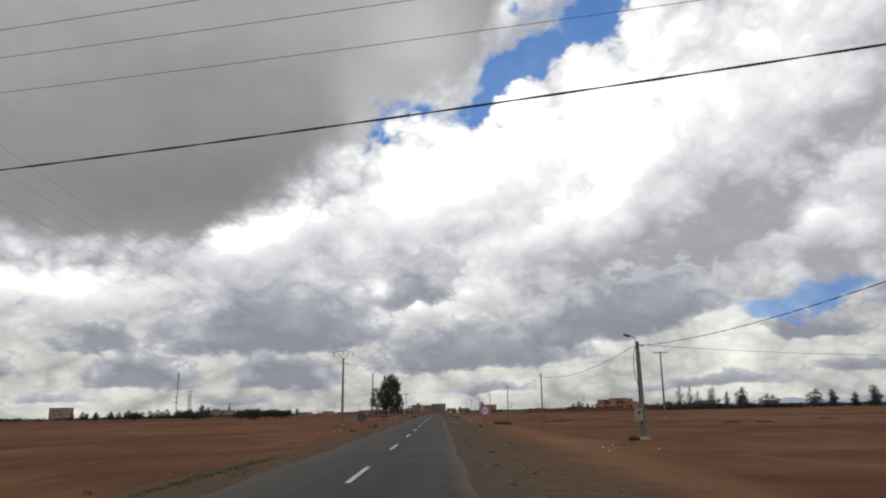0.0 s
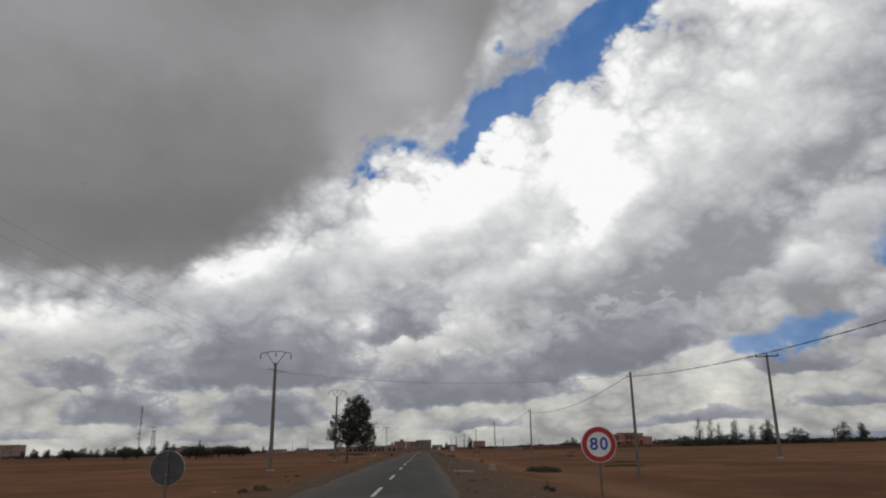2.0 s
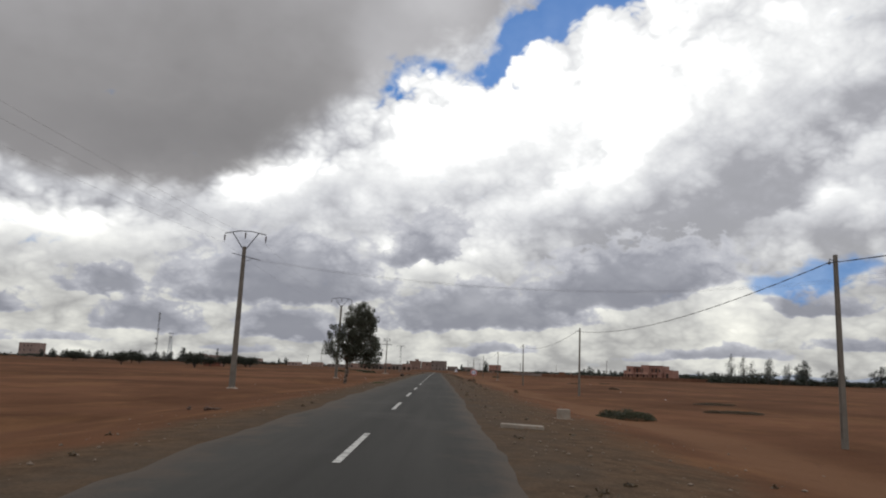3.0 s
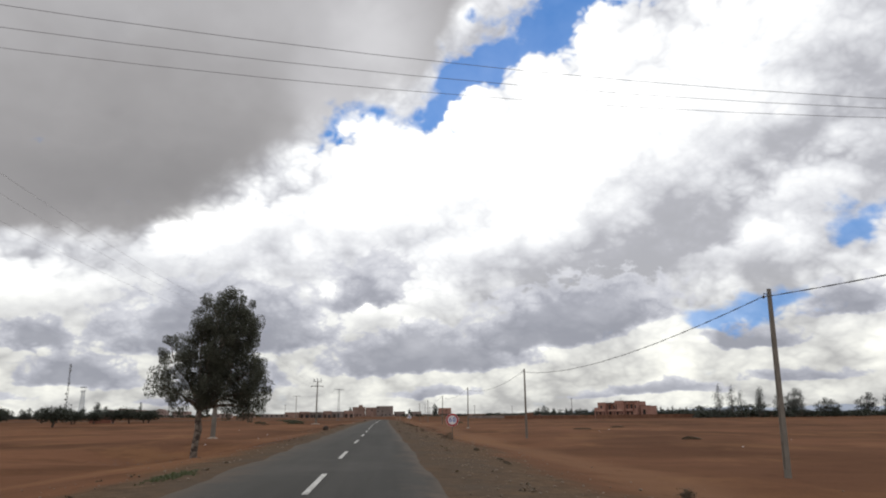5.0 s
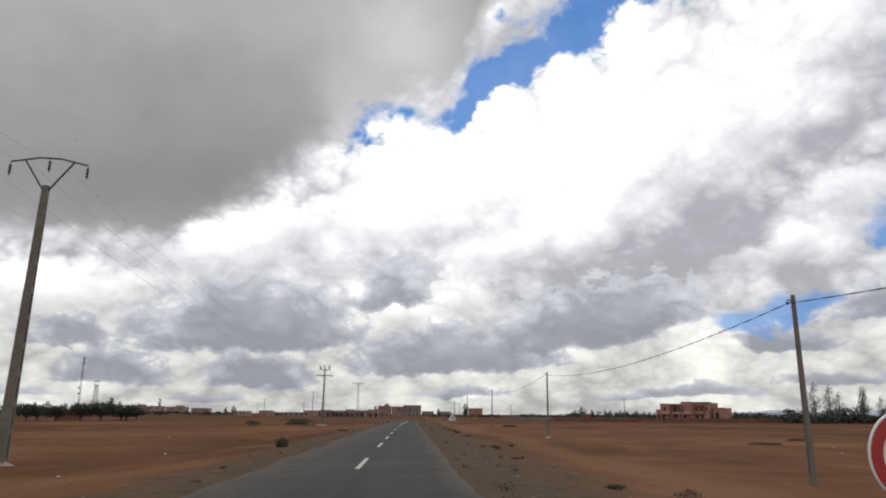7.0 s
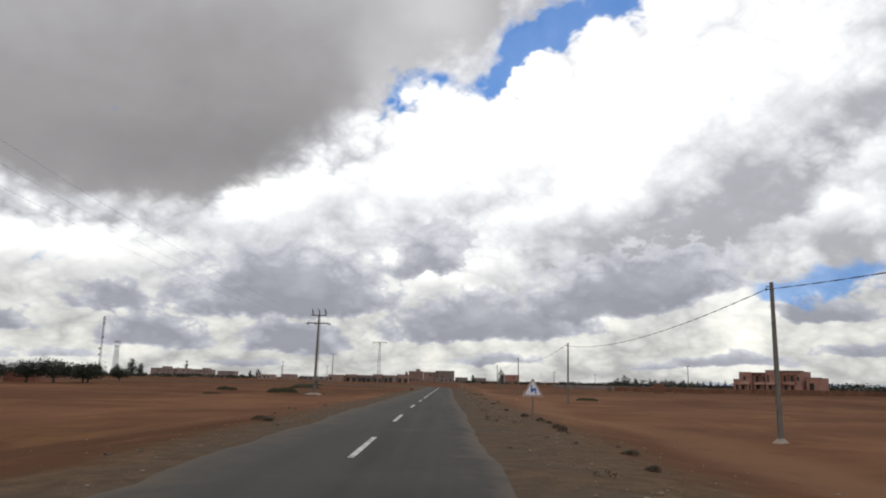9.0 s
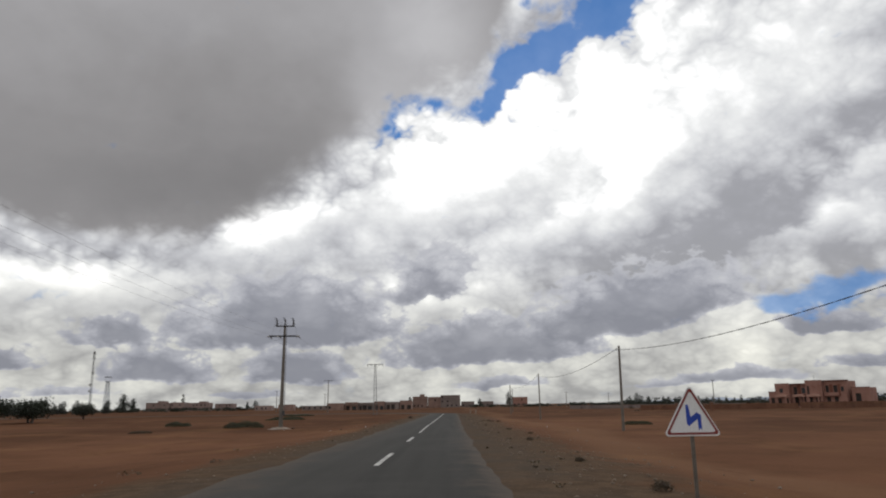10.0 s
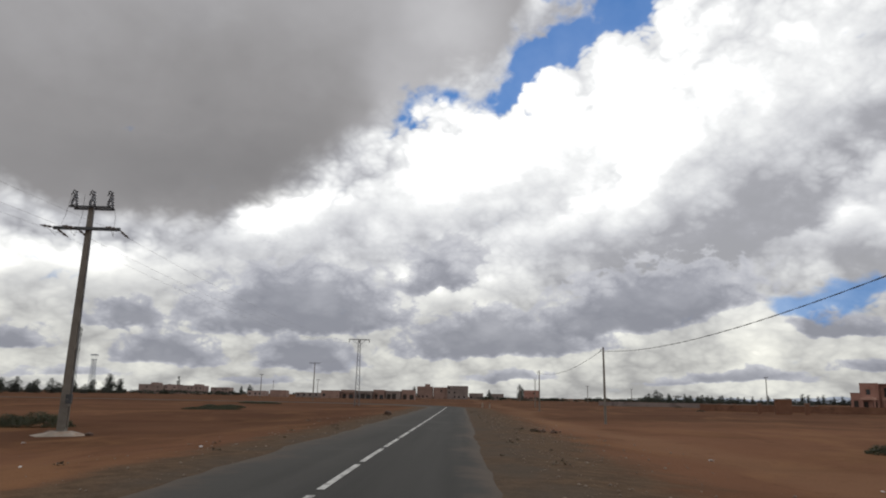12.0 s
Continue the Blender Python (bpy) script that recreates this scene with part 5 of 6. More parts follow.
# ---------------------------------------------------------------- buildings
def wall_with_openings(bm, width, height, openings, thick=0.3):
    """A wall in the plane y = 0 facing -y, from x = 0, with rectangular holes (x0, z0, x1, z1) and their reveals."""
    xs = sorted({0.0, width, *(o[0] for o in openings), *(o[2] for o in openings)})
    zs = sorted({0.0, height, *(o[1] for o in openings), *(o[3] for o in openings)})
    def hole(x, z):
        return any(o[0] < x < o[2] and o[1] < z < o[3] for o in openings)
    for x0, x1 in zip(xs, xs[1:]):
        for z0, z1 in zip(zs, zs[1:]):
            if not hole((x0 + x1) / 2, (z0 + z1) / 2):
                for y, flip in ((0.0, False), (thick, True)):
                    q = [bm.verts.new(c) for c in ((x0, y, z0), (x1, y, z0), (x1, y, z1), (x0, y, z1))]
                    bm.faces.new(q[::-1] if flip else q)
    for x0, z0, x1, z1 in list(openings) + [(0.0, 0.0, width, height)]:
        for a, b in (((x0, z0), (x1, z0)), ((x1, z0), (x1, z1)), ((x1, z1), (x0, z1)), ((x0, z1), (x0, z0))):
            q = [bm.verts.new(c) for c in ((a[0], 0, a[1]), (b[0], 0, b[1]), (b[0], thick, b[1]), (a[0], thick, a[1]))]
            bm.faces.new(q)
    bmesh.ops.remove_doubles(bm, verts=bm.verts[:], dist=0.001)
    bmesh.ops.recalc_face_normals(bm, faces=bm.faces[:])


def volume(parent, u0, u1, n0, n1, high, material, front=(), side=(), coping=None, base=0.0):
    """One block of a building: a front wall with openings, sides, back, roof, parapet and, behind the openings, sheets
    of window glass or painted room shade.
    """
    bm = bmesh.new()
    wall_with_openings(bm, u1 - u0, high, front)
    w = part("front_wall", bm, material, parent)
    w.matrix_basis = pose(u0, n0, base)
    bm = bmesh.new()
    wall_with_openings(bm, n1 - n0 - 0.62, high, side)
    w = part("side_wall", bm, material, parent)
    w.matrix_basis = pose(u0, n1 - 0.31, base, 0, 0, -90)
    box("side_wall", (u1 - 0.3, n0 + 0.302, base), (u1, n1 - 0.302, base + high), material, parent)
    box("back_wall", (u0, n1 - 0.3, base), (u1, n1, base + high), material, parent)
    box("roof", (u0 + 0.302, n0 + 0.302, base + high - 0.55), (u1 - 0.302, n1 - 0.302, base + high - 0.35), GREY_RENDER, parent)
    box("coping", (u0 - 0.07, n0 - 0.07, base + high + 0.002), (u1 + 0.07, n0 + 0.37, base + high + 0.14), coping or material, parent, "", 0.02)
    for x0, z0, x1, z1 in front:
        box("glass_or_shade_sheet", (u0 + x0 + 0.01, n0 + 0.2, base + z0 + 0.01), (u0 + x1 - 0.01, n0 + 0.24, base + z1 - 0.01), GLASS_DARK if z1 - z0 < 2 else ROOM_SHADE, parent)
    for x0, z0, x1, z1 in side:
        box("glass_or_shade_sheet", (u0 + 0.2, n1 - 0.31 - x1 + 0.01, base + z0 + 0.01), (u0 + 0.24, n1 - 0.31 - x0 - 0.01, base + z1 - 0.01), ROOM_SHADE, parent)


def terracotta_house():
    ang = math.degrees(math.atan2(395.4 - 411.3, 106.4 - 91.2))
    p = thing("terracotta_house", pose(91.2, 411.3, -0.1, 0, 0, ang), "two-storey terracotta house with flat roofs and porches", "house")
    p.scale = (0.82, 0.70, 1.0)
    volume(p, 0.0, 4.6, -0.5, 11.0, 6.35, TERRACOTTA, [(1.5, 3.9, 2.6, 5.1), (0.7, 0.2, 1.9, 2.4), (3.0, 0.2, 4.1, 2.4)], [(2, 3.6, 3.6, 5), (6, 3.6, 7.6, 5), (3, 0.9, 4.5, 2.3)], TERRACOTTA)
    volume(p, 4.603, 10.197, 1.6, 11.0, 6.15, TERRACOTTA, [(0.8, 3.2, 2.0, 5.5), (3.4, 3.6, 4.6, 5.2), (0.8, 0.2, 2.2, 2.7), (3.2, 0.2, 4.6, 2.7)], [], DARK_TERRACOTTA)
    volume(p, 10.2, 15.4, -1.4, 11.2, 6.95, TERRACOTTA, [(0.8, 0.2, 2.0, 2.5), (3.0, 0.2, 4.3, 2.5), (0.5, 3.3, 1.2, 5.6)], [(1.2, 3.4, 2.4, 5.4)], TERRACOTTA)
    volume(p, 15.403, 22.2, 0.2, 11.2, 6.75, TERRACOTTA, [(0.7, 0.2, 1.9, 2.6), (0.6, 3.3, 1.6, 5.6), (3.0, 3.3, 4.2, 5.6), (3.0, 0.2, 4.2, 2.6), (5.2, 4.0, 6.1, 5.2)], [], DARK_TERRACOTTA)
    for u0, u1, n, z in ((4.5, 10.3, 0.6, 6.16), (15.3, 22.5, -0.5, 6.76)):
        box("roof_slab", (u0 + 0.11, n, z), (u1 - 0.11, 3.0, z + 0.22), DARK_TERRACOTTA, p, "", 0.02)
    volume(p, -3.0, -0.02, 1.5, 9.0, 4.2, TERRACOTTA, [(0.7, 0.2, 1.9, 2.6)], [(2.0, 0.8, 3.6, 2.4)], DARK_TERRACOTTA)
    volume(p, 23.2, 28.5, 2.0, 10.0, 4.9, TERRACOTTA, [(1.0, 0.2, 2.6, 3.4)], [], DARK_TERRACOTTA)
    # ground-floor porches with pillars and tiled hoods
    for u, n in ((0.4, -0.5), (5.4, 1.6), (11.0, -1.4)):
        porch = new("porch")
        porch.parent = p
        porch.matrix_basis = pose(u, n, 0)
        for du in (0.2, 3.2):
            box("pillar", (du, -1.6, 0), (du + 0.4, -1.2, 2.75), TERRACOTTA, porch, "", 0.02)
        bm = bmesh.new()
        outline = [(-0.1, 2.752), (3.9, 2.752), (3.7, 3.25), (1.9, 3.5), (0.1, 3.25)]
        f = [bm.verts.new((x, -1.75, z)) for x, z in outline]
        b = [bm.verts.new((x, -0.01, z)) for x, z in outline]
        bm.faces.new(f)
        bm.faces.new(b[::-1])
        for k in range(5):
            bm.faces.new((f[k], b[k], b[(k + 1) % 5], f[(k + 1) % 5]))
        bmesh.ops.recalc_face_normals(bm, faces=bm.faces[:])
        part("hood", bm, PALE_TERRACOTTA, porch)
    # thin dark panels on the upper storey, painted shade in place of recesses
    for u0, u1, n in ((6.7, 7.8, 1.6), (17.2, 18.2, 0.2), (19.8, 20.4, 0.2)):
        box("recess_shade", (u0, n - 0.06, 2.9), (u1, n - 0.005, 5.9), DARK_TERRACOTTA, p)
    box("balcony", (15.6, -1.0, 2.85), (20.2, 0.195, 3.05), TERRACOTTA, p, "", 0.02)
    box("balcony_parapet", (15.6, -1.0, 3.055), (20.2, -0.88, 3.75), TERRACOTTA, p, "", 0.02)
    tube("roof_antenna", [(12.0, 3.0, 6.4), (12.0, 3.0, 8.4)], 0.05, STEEL, p)


terracotta_house()


def plain_house(x, y, wide, deep, high, material, turn=0.0, floors=1, label="", seed=0, shops=False, extra=None):
    rng = random.Random(seed)
    p = thing("town_house", pose(x, y, -0.1, 0, 0, turn), label, "house", "houses at the town's edge")
    front = []
    storey = high / floors
    for f in range(floors):
        u = 0.8
        while u < wide - 2.2:
            if shops and f == 0:
                w = rng.uniform(1.2, 2.2)
                front.append((u, 0.1, u + w, rng.uniform(2.0, 2.9)))
                if rng.random() < 0.5:
                    awning = box("awning", (u - 0.2, -1.4, 2.95), (u + w + 0.2, -0.01, 3.02), (CABINET_GREY, DARK_TERRACOTTA, PALE_CONCRETE)[rng.randrange(3)], p)
                u += w + rng.uniform(0.4, 1.6)
            else:
                if rng.random() < 0.5:
                    front.append((u, f * storey + 1.0, u + 1.2, f * storey + min(2.3, storey - 0.5)))
                u += rng.uniform(2.6, 4.2)
    volume(p, 0, wide, 0, deep, high, material, front, [])
    if extra:
        volume(p, wide * 0.5, wide * 0.8, 1.0, deep - 1.0, extra, material, [], [], base=high - 0.3)
    return p


# a row of shops, then taller blocks, at the end of the road
plain_house(-66.5, 592, 9.0, 9, 3.7, PINK_RENDER, 0, 1, "low pink house with wide doorways at the town edge", 1)
for k, (x, w, h, m) in enumerate(((-57.2, 6.6, 4.1, 0), (-50.3, 8.2, 3.8, 1), (-41.8, 5.4, 4.4, 0), (-36.0, 7.4, 4.0, 1), (-28.2, 6.5, 4.6, 0))):
    plain_house(x, 594 + 1.5 * k, w, 9, h, (PINK_RENDER, GREY_RENDER)[m], 0, 1, ("low faded pink shop with dark open fronts", "low dusty brown shop with dark open fronts")[m], 30 + k, True)
plain_house(-29.5, 755, 11.0, 12, 8.4, PINK_RENDER, 0, 2, "two-storey faded pink town house", 4, False, 2.0)
plain_house(-18.0, 757, 10.5, 12, 8.0, PINK_RENDER, 0, 2, "two-storey dusty pink town house", 5)
plain_house(-8.2, 752, 14.8, 14, 9.1, GREY_RENDER, 0, 3, "large grey-brown block with a flat roof", 6)
plain_house(7.5, 760, 10.0, 10, 4.3, GREY_RENDER, 0, 1, "low grey-brown house at the road's end", 7)
plain_house(22.6, 770, 10.0, 9, 4.2, GREY_RENDER, 0, 1, "low grey house behind the fields", 8)
plain_house(53.3, 832, 12.5, 10, 7.7, TERRACOTTA, 0, 2, "terracotta two-storey house beside a round tree", 9)
# far houses, their haze already mixed into the render colour
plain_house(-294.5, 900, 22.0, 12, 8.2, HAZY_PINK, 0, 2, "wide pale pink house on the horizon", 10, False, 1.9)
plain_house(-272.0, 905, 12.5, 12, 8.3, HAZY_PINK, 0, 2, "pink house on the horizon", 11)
plain_house(-253.5, 900, 20.0, 12, 7.6, HAZY_PINK, 0, 2, "hazy pink house on the horizon", 12, False, 1.6)
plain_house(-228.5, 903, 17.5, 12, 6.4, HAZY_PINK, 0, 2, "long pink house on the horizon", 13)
plain_house(-403.0, 745, 19.5, 12, 13.0, HAZY_PINK, 0, 3, "lone tall block standing in the plain", 14)
plain_house(-104.0, 640, 9.0, 7, 3.6, PINK_RENDER, 0, 1, "small pink roadside house", 15)
plain_house(-92.0, 650, 22.0, 7, 2.6, GREY_RENDER, 0, 1, "low brown farm building", 16)
plain_house(-88.0, 330, 6.0, 5, 2.3, DARK_TERRACOTTA, 8, 1, "small red-brown shed among olive trees", 17)
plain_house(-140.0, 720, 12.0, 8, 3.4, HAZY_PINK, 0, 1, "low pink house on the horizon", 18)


def field_wall(x0, y0, x1, y1, high, material, label):
    a, b = Vector((x0, y0, 0)), Vector((x1, y1, 0))
    long, turn = (b - a).length, math.degrees(math.atan2(y1 - y0, x1 - x0))
    p = thing("garden_wall", pose(x0, y0, -0.15, 0, 0, turn), label, "wall")
    u = 0.0
    while u < long - 0.1:
        step = min(6.0, long - u)
        box("wall_panel", (u + 0.15, -0.08, 0), (u + step - 0.15, 0.08, high), material, p)
        box("wall_pier", (u - 0.147, -0.16, 0), (u + 0.147, 0.16, high + 0.12), material, p)
        u += step
    return p


field_wall(46.0, 384, 78.0, 371, 1.35, EARTH_WALL, "low red-brown wall round a building plot")
field_wall(78.5, 371, 122.0, 383, 1.5, EARTH_WALL, "low terracotta garden wall before a house")
field_wall(40.0, 452, 86.0, 420, 1.3, GREY_RENDER, "low grey-brown field wall")


def gate_pier(x, y, wide, high):
    p = thing("gate_pier", pose(x, y, -0.1), "red-brown rendered gate pier with a pink cap", "pier", "gate piers")
    box("shaft", (-wide / 2, -0.2, 0), (wide / 2, 0.2, high), EARTH_WALL, p, "", 0.03)
    box("cap", (-wide / 2 - 0.08, -0.28, high + 0.002), (wide / 2 + 0.08, 0.28, high + 0.12), PINK_RENDER, p, "", 0.03)


for x, wide, high in ((47.1, 0.5, 1.6), (50.8, 2.6, 2.3), (54.5, 0.6, 1.7)):
    gate_pier(x, 360, wide, high)


# ---------------------------------------------------------------- verges and field
def mat_shrub(x, y, wide, deep, high, seed, leaf, label, group="low shrub mats"):
    """A low spreading mat of scrub."""
    rng = random.Random(seed)
    verts, faces = [], []
    n = int(760 * max(0.1, wide * deep / 6))
    k = min(1.0, 0.35 + wide * 0.5)
    for _ in range(n):
        a, r = rng.uniform(0, 6.283), math.sqrt(rng.random())
        cx, cy = math.cos(a) * r * wide / 2, math.sin(a) * r * deep / 2
        top = 0.62 * high * (1 - r ** 6) * (0.65 + 0.6 * noise.noise((cx * 0.9, cy * 0.9, seed)) + 0.15)
        blades(rng, (cx, cy, max(0.02, rng.uniform(0.3, 1.0) * top)), [0.08 * k, 0.08 * k, 0.03 * k], 11, 0.062 * k, False, verts, faces)
    ob = mesh_part("shrub_mat", verts, faces, leaf)
    ob.matrix_basis = pose(x, y, spot(x, y))
    return tagged(ob, label, "shrub", group)


for i, (x, y, w, d, h) in enumerate(((-21.4, 282, 4.1, 2.2, 1.15), (-31.0, 289.5, 2.9, 1.8, 0.95), (-26.8, 324, 6.5, 3.2, 0.45), (-28.6, 333, 5.6, 3.0, 0.5), (-36.0, 376, 8.0, 3.5, 0.5), (16.6, 273.5, 2.6, 1.6, 0.5), (9.2, 98.5, 2.8, 2.2, 0.75))):
    mat_shrub(x, y, w, d, h, 70 + i, SHRUB_LEAF, "low spreading mat of dusty green scrub")
for i, (x, y, w, d, h) in enumerate(((33.2, 78.4, 2.1, 1.3, 0.25), (37.8, 80.4, 2.0, 1.3, 0.25), (49.8, 89.8, 2.1, 1.4, 0.25), (17.8, 106.5, 3.6, 1.4, 0.25), (21.3, 118.5, 3.1, 1.5, 0.22), (26.1, 201.6, 2.4, 1.3, 0.22), (34.2, 211.6, 2.1, 1.2, 0.22), (-26.5, 269.2, 1.9, 1.2, 0.3), (24.4, 163.0, 1.5, 1.0, 0.4), (41.8, 371.6, 1.6, 1.0, 0.5), (52.4, 419.1, 1.8, 1.2, 1.2))):
    mat_shrub(x, y, w, d, h, 90 + i, DRY_LEAF, "flat patch of dry brown scrub on bare earth", "dry scrub patches")
for i, (x, y, w, d, h) in enumerate(((4.8, 161.3, 0.8, 0.65, 0.55), (-5.9, 69.2, 0.8, 0.6, 0.36), (-6.5, 69.0, 0.45, 0.4, 0.25), (4.4, 67.7, 0.3, 0.26, 0.32), (4.5, 67.1, 0.2, 0.2, 0.22), (4.3, 164.3, 0.6, 0.3, 0.14), (-6.6, 213.4, 0.75, 0.45, 0.28), (-6.1, 212.6, 0.5, 0.35, 0.2), (4.2, 205.2, 0.55, 0.4, 0.14), (3.68, 211.7, 0.36, 0.34, 0.34), (3.74, 213.5, 0.34, 0.32, 0.26), (3.95, 213.0, 0.22, 0.2, 0.16), (4.0, 216.9, 0.22, 0.2, 0.16), (3.8, 217.8, 0.5, 0.34, 0.24), (3.4, 220.4, 0.44, 0.34, 0.24), (3.15, 226.7, 0.32, 0.26, 0.15), (3.3, 240.2, 0.34, 0.3, 0.15), (-7.0, 59.6, 0.7, 0.5, 0.38), (5.5, 190.0, 0.36, 0.34, 0.14), (3.9, 183.2, 0.4, 0.34, 0.2), (3.85, 184.6, 0.4, 0.3, 0.16), (3.7, 201.6, 0.3, 0.26, 0.14), (4.02, 132.0, 0.16, 1.3, 0.07), (3.95, 130.2, 0.18, 1.5, 0.08), (3.9, 137.9, 0.24, 0.34, 0.16), (6.3, 121.6, 0.5, 0.42, 0.45), (3.5, 279.0, 0.5, 0.4, 0.2), (4.3, 249.0, 0.3, 0.26, 0.12), (3.6, 255.0, 0.3, 0.2, 0.12), (4.0, 154.3, 1.05, 0.7, 0.40))):
    mat_shrub(x, y, w * 0.75, d * 0.75, h * 1.25, 110 + i, DRY_LEAF, "small dry brown weed tuft on the gravel verge", "verge weed tufts")


def rubble_heap(x, y, wide, count, seed, label, material=STONE, size=0.10):
    rng = random.Random(seed)
    p = thing("rubble_heap", pose(x, y, spot(x, y)), label, "rubble", "heaps of rubble")
    for _ in range(count):
        bm = bmesh.new()
        s = size * rng.uniform(0.5, 1.2)
        lump(bm, (rng.gauss(0, wide / 3), rng.gauss(0, wide / 5), s * 0.5), (s, s * rng.uniform(0.6, 1), s * rng.uniform(0.5, 0.9)), rng)
        part("stone", bm, material, p)


for i, (x, y, w, c) in enumerate(((4.1, 278.9, 1.2, 9), (3.9, 280.2, 0.8, 5), (-7.9, 88.3, 1.3, 7), (-5.6, 303.0, 0.5, 3), (3.5, 174.0, 0.9, 5), (3.4, 184.0, 0.7, 4))):
    rubble_heap(x, y, w, c, 130 + i, "scattered red-brown stones on the verge")


def boulder(x, y, size, label, material):
    bm = bmesh.new()
    lump(bm, (0, 0, size[2] * 0.7), size, random.Random(int(x * 7 + y)), 2, 0.12)
    ob = part("boulder", bm, material)
    ob.matrix_basis = pose(x, y, spot(x, y))
    tagged(ob, label, "stone")


boulder(-6.1, 181.2, (0.31, 0.28, 0.26), "dark earthy boulder beside the road", DARK_STONE)
boulder(-5.55, 303.2, (0.3, 0.25, 0.2), "dark stone beside the road", STONE)


def marker_stone(x, y):
    z = spot(x, y)
    p = thing("marker_stone", pose(x, y, z, 0, 0, 10), "small whitewashed concrete road marker block", "road marker")
    box("block", (-0.20, -0.15, -0.1), (0.20, 0.15, 0.34), PALE_CONCRETE, p, "", 0.05)
    box("plinth", (-0.27, -0.22, -0.1), (0.27, 0.22, 0.03), PALE_CONCRETE, p, "", 0.02)


marker_stone(4.35, 87.9)


def fallen_slab(x, y):
    p = thing("concrete_slab", pose(x, y, spot(x, y), 1, 2, -3), "flat pale concrete slab lying at the road edge", "slab")
    bm = bmesh.new()
    add_box(bm, (-0.55, -0.16, -0.05), (0.55, 0.16, 0.09), 0.02)
    for v in bm.verts:
        v.co.x += 0.03 * noise.noise(v.co * 5)
        v.co.z += 0.02 * noise.noise(v.co * 7)
    part("slab", bm, PALE_CONCRETE, p)


fallen_slab(2.25, 82.0)


def marker_post(x, y):
    z = spot(x, y)
    p = thing("marker_post", pose(x, y, z, 0, 0, 5), "short white roadside marker post", "marker post", "white marker posts")
    bm = bmesh.new()
    add_tube(bm, [(0, 0, -0.2), (0, 0, 0.75), (0, 0, 0.85)], [0.12, 0.11, 0.06], 10)
    part("shaft", bm, PALE_CONCRETE, p)


marker_post(4.0, 366)
marker_post(5.2, 366.5)


# litter and stones strewn over the verges
def litter(x, y, size, seed):
    rng = random.Random(seed)
    bm = bmesh.new()
    bmesh.ops.create_grid(bm, x_segments=4, y_segments=3, size=size)
    for v in bm.verts:
        v.co.z += rng.uniform(0.0, size * 0.7)
        v.co.y *= 0.6
    made = bmesh.ops.extrude_face_region(bm, geom=bm.faces[:])
    for v in made["geom"]:
        if isinstance(v, bmesh.types.BMVert):
            v.co.z += 0.01
    ob = part("litter_scrap", bm, PLASTIC)
    ob.matrix_basis = pose(x, y, spot(x, y) + 0.01, 0, 0, rng.uniform(0, 360))
    tagged(ob, "crumpled white plastic scrap lying on the earth", "litter", "litter scraps")


rng = random.Random(77)
for i, (x, y) in enumerate(((-9.2, 68.5), (-10.1, 70.2), (-8.4, 72.0), (-11.0, 66.5), (-9.0, 260.9), (-7.0, 265.8), (-14.6, 270.2), (-13.6, 163.0), (-11.0, 171.0), (-12.5, 185.0), (8.5, 33.0), (9.6, 35.5), (7.2, 37.2), (10.8, 31.4), (8.0, 29.5), (20.5, 128.0), (25.0, 190.0), (28.0, 196.0), (-15.2, 150.6), (-20.0, 208.0), (9.2, 262.0), (7.8, 268.5), (22.0, 150.0), (31.0, 160.0), (-17.0, 130.0), (-13.0, 60.0))):
    litter(x, y, rng.uniform(0.035, 0.09), 200 + i)


def strewn_stones():
    rng = random.Random(9)
    verts, faces = [], []
    octa = ((1, 0, 0), (0, 1, 0), (-1, 0, 0), (0, -1, 0), (0, 0, 1), (0, 0, -1))
    tri = ((0, 1, 4), (1, 2, 4), (2, 3, 4), (3, 0, 4), (1, 0, 5), (2, 1, 5), (3, 2, 5), (0, 3, 5))
    xs, ys, ss = [], [], []
    for _ in range(9000):
        y = rng.uniform(-5, 310)
        x = 1.5 + abs(rng.gauss(0, 2.6)) if rng.random() < 0.75 else -4.6 - abs(rng.gauss(0, 2.5))
        xs.append(x), ys.append(y), ss.append(0.010 + 0.035 * rng.random() ** 4)
    zs = field_z(np.array(xs), np.array(ys))
    for x, y, z, s in zip(xs, ys, zs, ss):
        i = len(verts)
        for c in octa:
            verts.append((x + c[0] * s * rng.uniform(0.7, 1.5), y + c[1] * s * rng.uniform(0.7, 1.5), float(z) + s * 0.3 + c[2] * s * rng.uniform(0.5, 0.9)))
        faces.extend((a + i, b + i, c + i) for a, b, c in tri)
    ob = mesh_part("gravel", verts, faces, GREY_STONE)
    tagged(ob, "loose grey-brown gravel strewn along the verges", "gravel", kind="stuff")


strewn_stones()


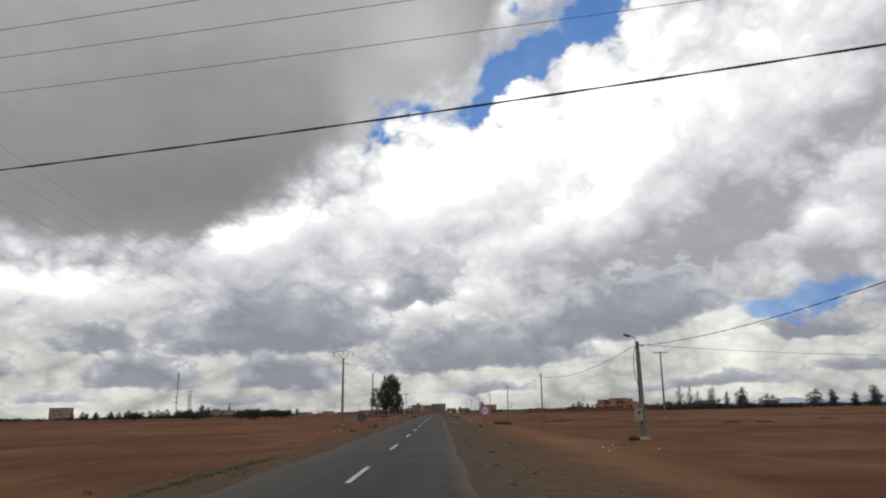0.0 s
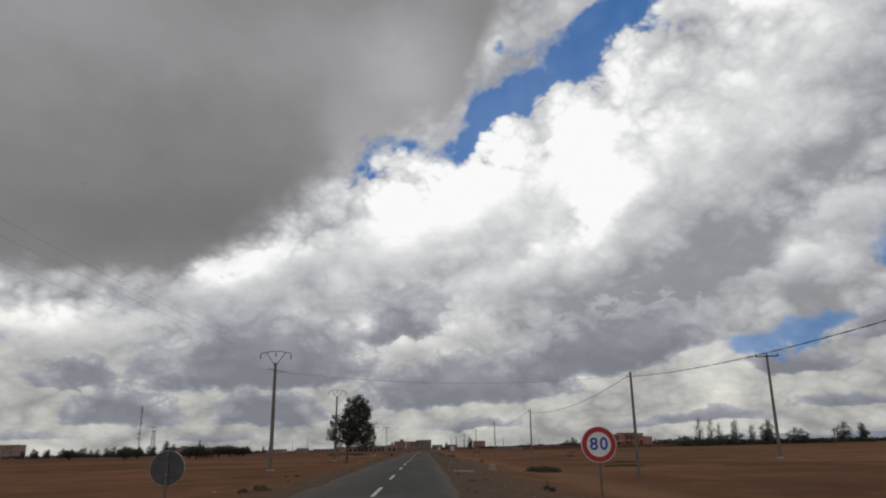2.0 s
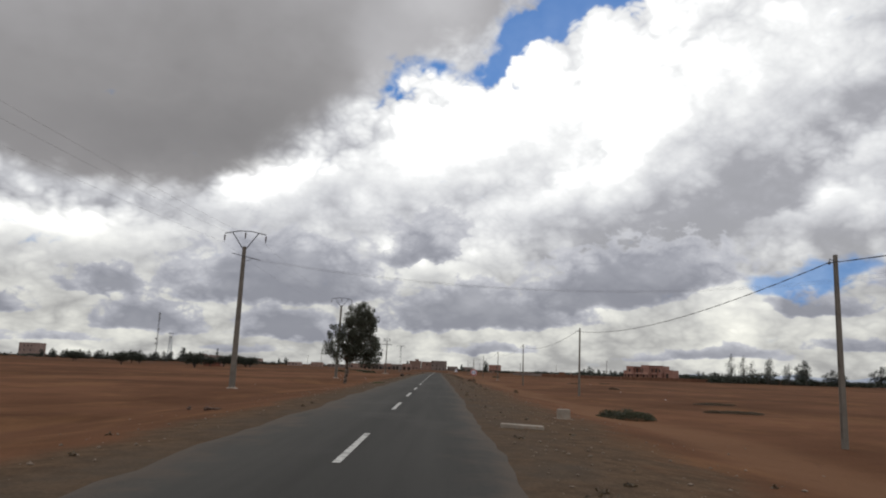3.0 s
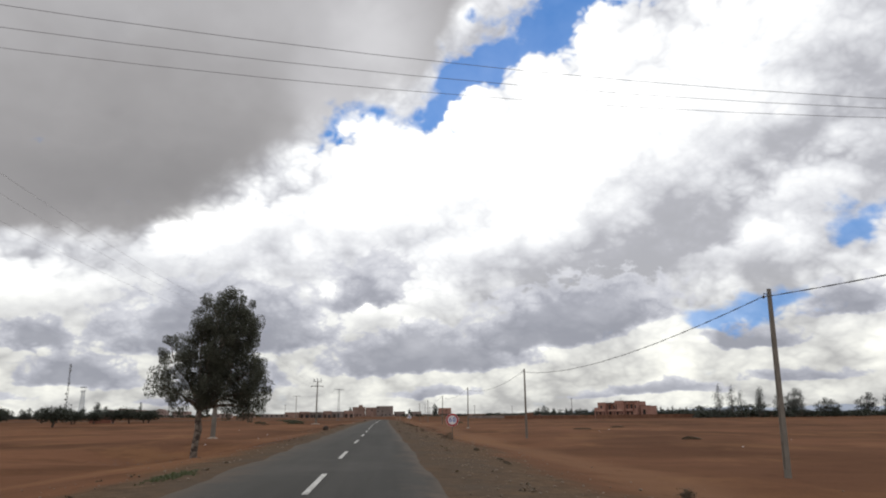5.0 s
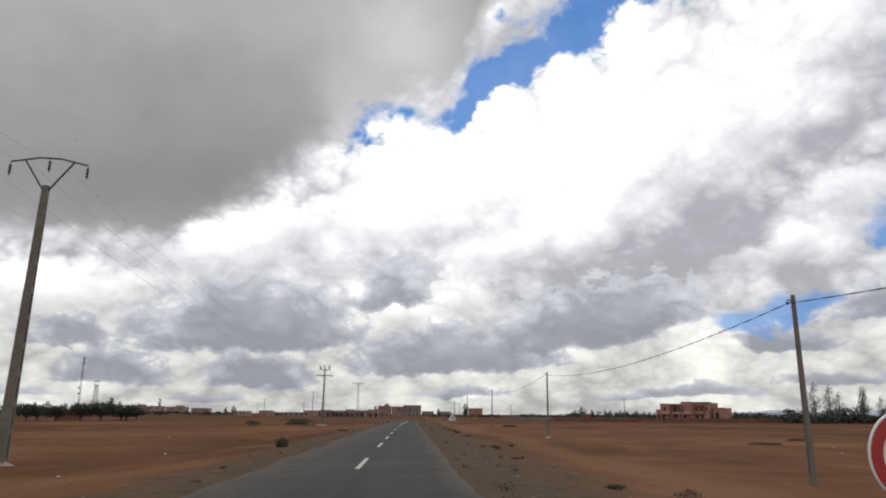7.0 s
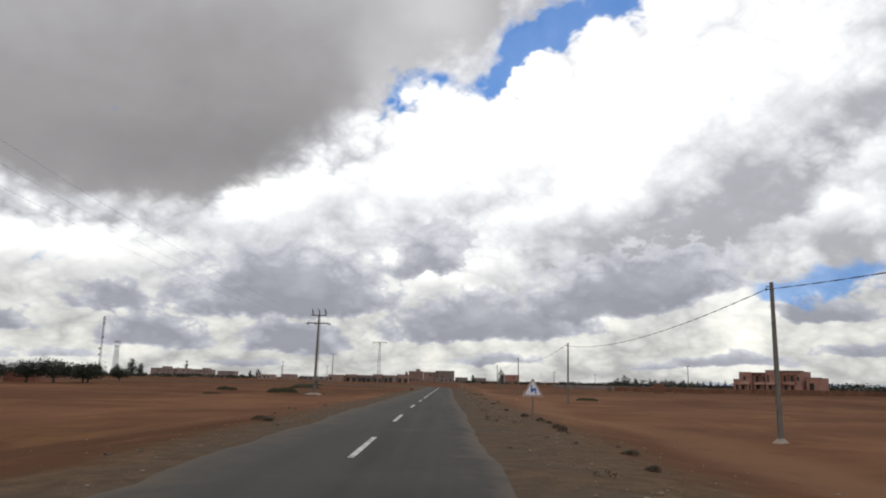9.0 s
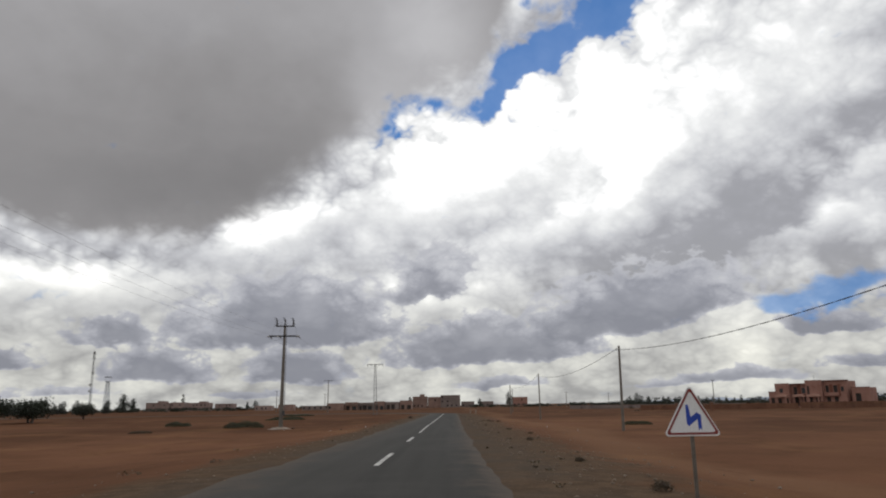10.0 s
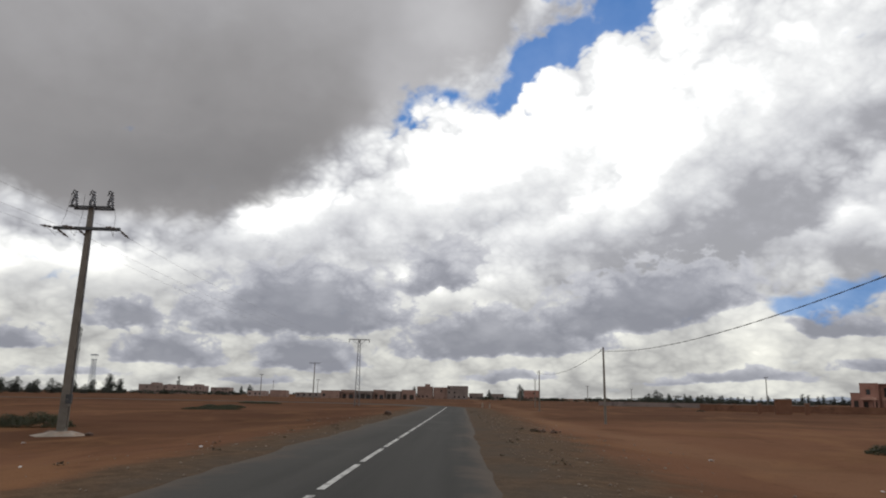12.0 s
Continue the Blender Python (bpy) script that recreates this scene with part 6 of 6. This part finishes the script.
def dry_grass():
    """Tiny dry tufts and clods along both edges of the asphalt."""
    rng = random.Random(15)
    spots = []
    for _ in range(190):
        y = rng.uniform(-5, 330)
        mid = float(np.interp(y, LINE_Y, LINE_X))
        if rng.random() < 0.65:
            x = mid + 2.85 + abs(rng.gauss(0, 1.3))
        else:
            x = mid - 3.1 - abs(rng.gauss(0, 1.6))
        spots.append((x, y))
    zs = field_z(np.array([q[0] for q in spots]), np.array([q[1] for q in spots]))
    verts, faces = [], []
    for (x, y), z in zip(spots, zs):
        wide = 0.03 + 0.13 * rng.random() ** 4
        blades(rng, (x, y, float(z) + wide * 0.25), [wide, wide, wide * 0.25], int(12 + 160 * wide), 0.07, False, verts, faces)
    ob = mesh_part("dry_grass", verts, faces, DRY_LEAF)
    tagged(ob, "sparse dry grass tufts along the asphalt edges", "grass", kind="stuff")


dry_grass()


def shade_flecks():
    """Dark leaf-shaped flecks, added to darken the ground where the eucalyptus shades it."""
    rng = random.Random(23)
    spots = []
    for _ in range(5200):
        a, r = rng.uniform(0, 6.283), abs(rng.gauss(0, 0.9))
        spots.append((TREE_AT[0] + 0.6 + math.cos(a) * r * 2.6, TREE_AT[1] - 0.2 + math.sin(a) * r * 2.2))
    zs = field_z(np.array([q[0] for q in spots]), np.array([q[1] for q in spots]))
    verts, faces = [], []
    for (x, y), z in zip(spots, zs):
        a, s = rng.uniform(0, 6.283), rng.uniform(0.05, 0.13)
        c, d, w = math.cos(a) * s, math.sin(a) * s, rng.uniform(0.2, 0.35)
        i = len(verts)
        h = float(z) + 0.05
        verts.extend(((x - c, y - d, h), (x + d * w, y - c * w, h + 0.012), (x + c, y + d, h + rng.uniform(0, 0.04)), (x - d * w, y + c * w, h + 0.006)))
        faces.append((i, i + 1, i + 2, i + 3))
    ob = mesh_part("shade_flecks", verts, faces, DARK_BARK)
    tagged(ob, "dark leaf-shaped flecks standing in for shade under the tree", "leaf litter", kind="stuff")


shade_flecks()


def verge_grass():
    """Short green grass in strips on the earth beside the asphalt."""
    rng = random.Random(29)
    verts, faces = [], []
    strips = ((-5.25, 125.2, 0.16, 0.7, 300), (-5.5, 15.5, 0.14, 2.6, 260), (-5.4, 21.0, 0.12, 1.6, 90))
    for x, y, wide, long, count in strips:
        xs = np.array([x + rng.gauss(0, wide) for _ in range(count)])
        ys = np.array([y + rng.gauss(0, long) for _ in range(count)])
        for a, b, z in zip(xs, ys, field_z(xs, ys)):
            blades(rng, (float(a), float(b), float(z) + 0.01), [0.03, 0.03, 0.01], 9, 0.045, False, verts, faces)
    ob = mesh_part("verge_grass", verts, faces, GRASS_LEAF)
    tagged(ob, "short green grass at the edge of the earth", "grass", kind="stuff")


verge_grass()
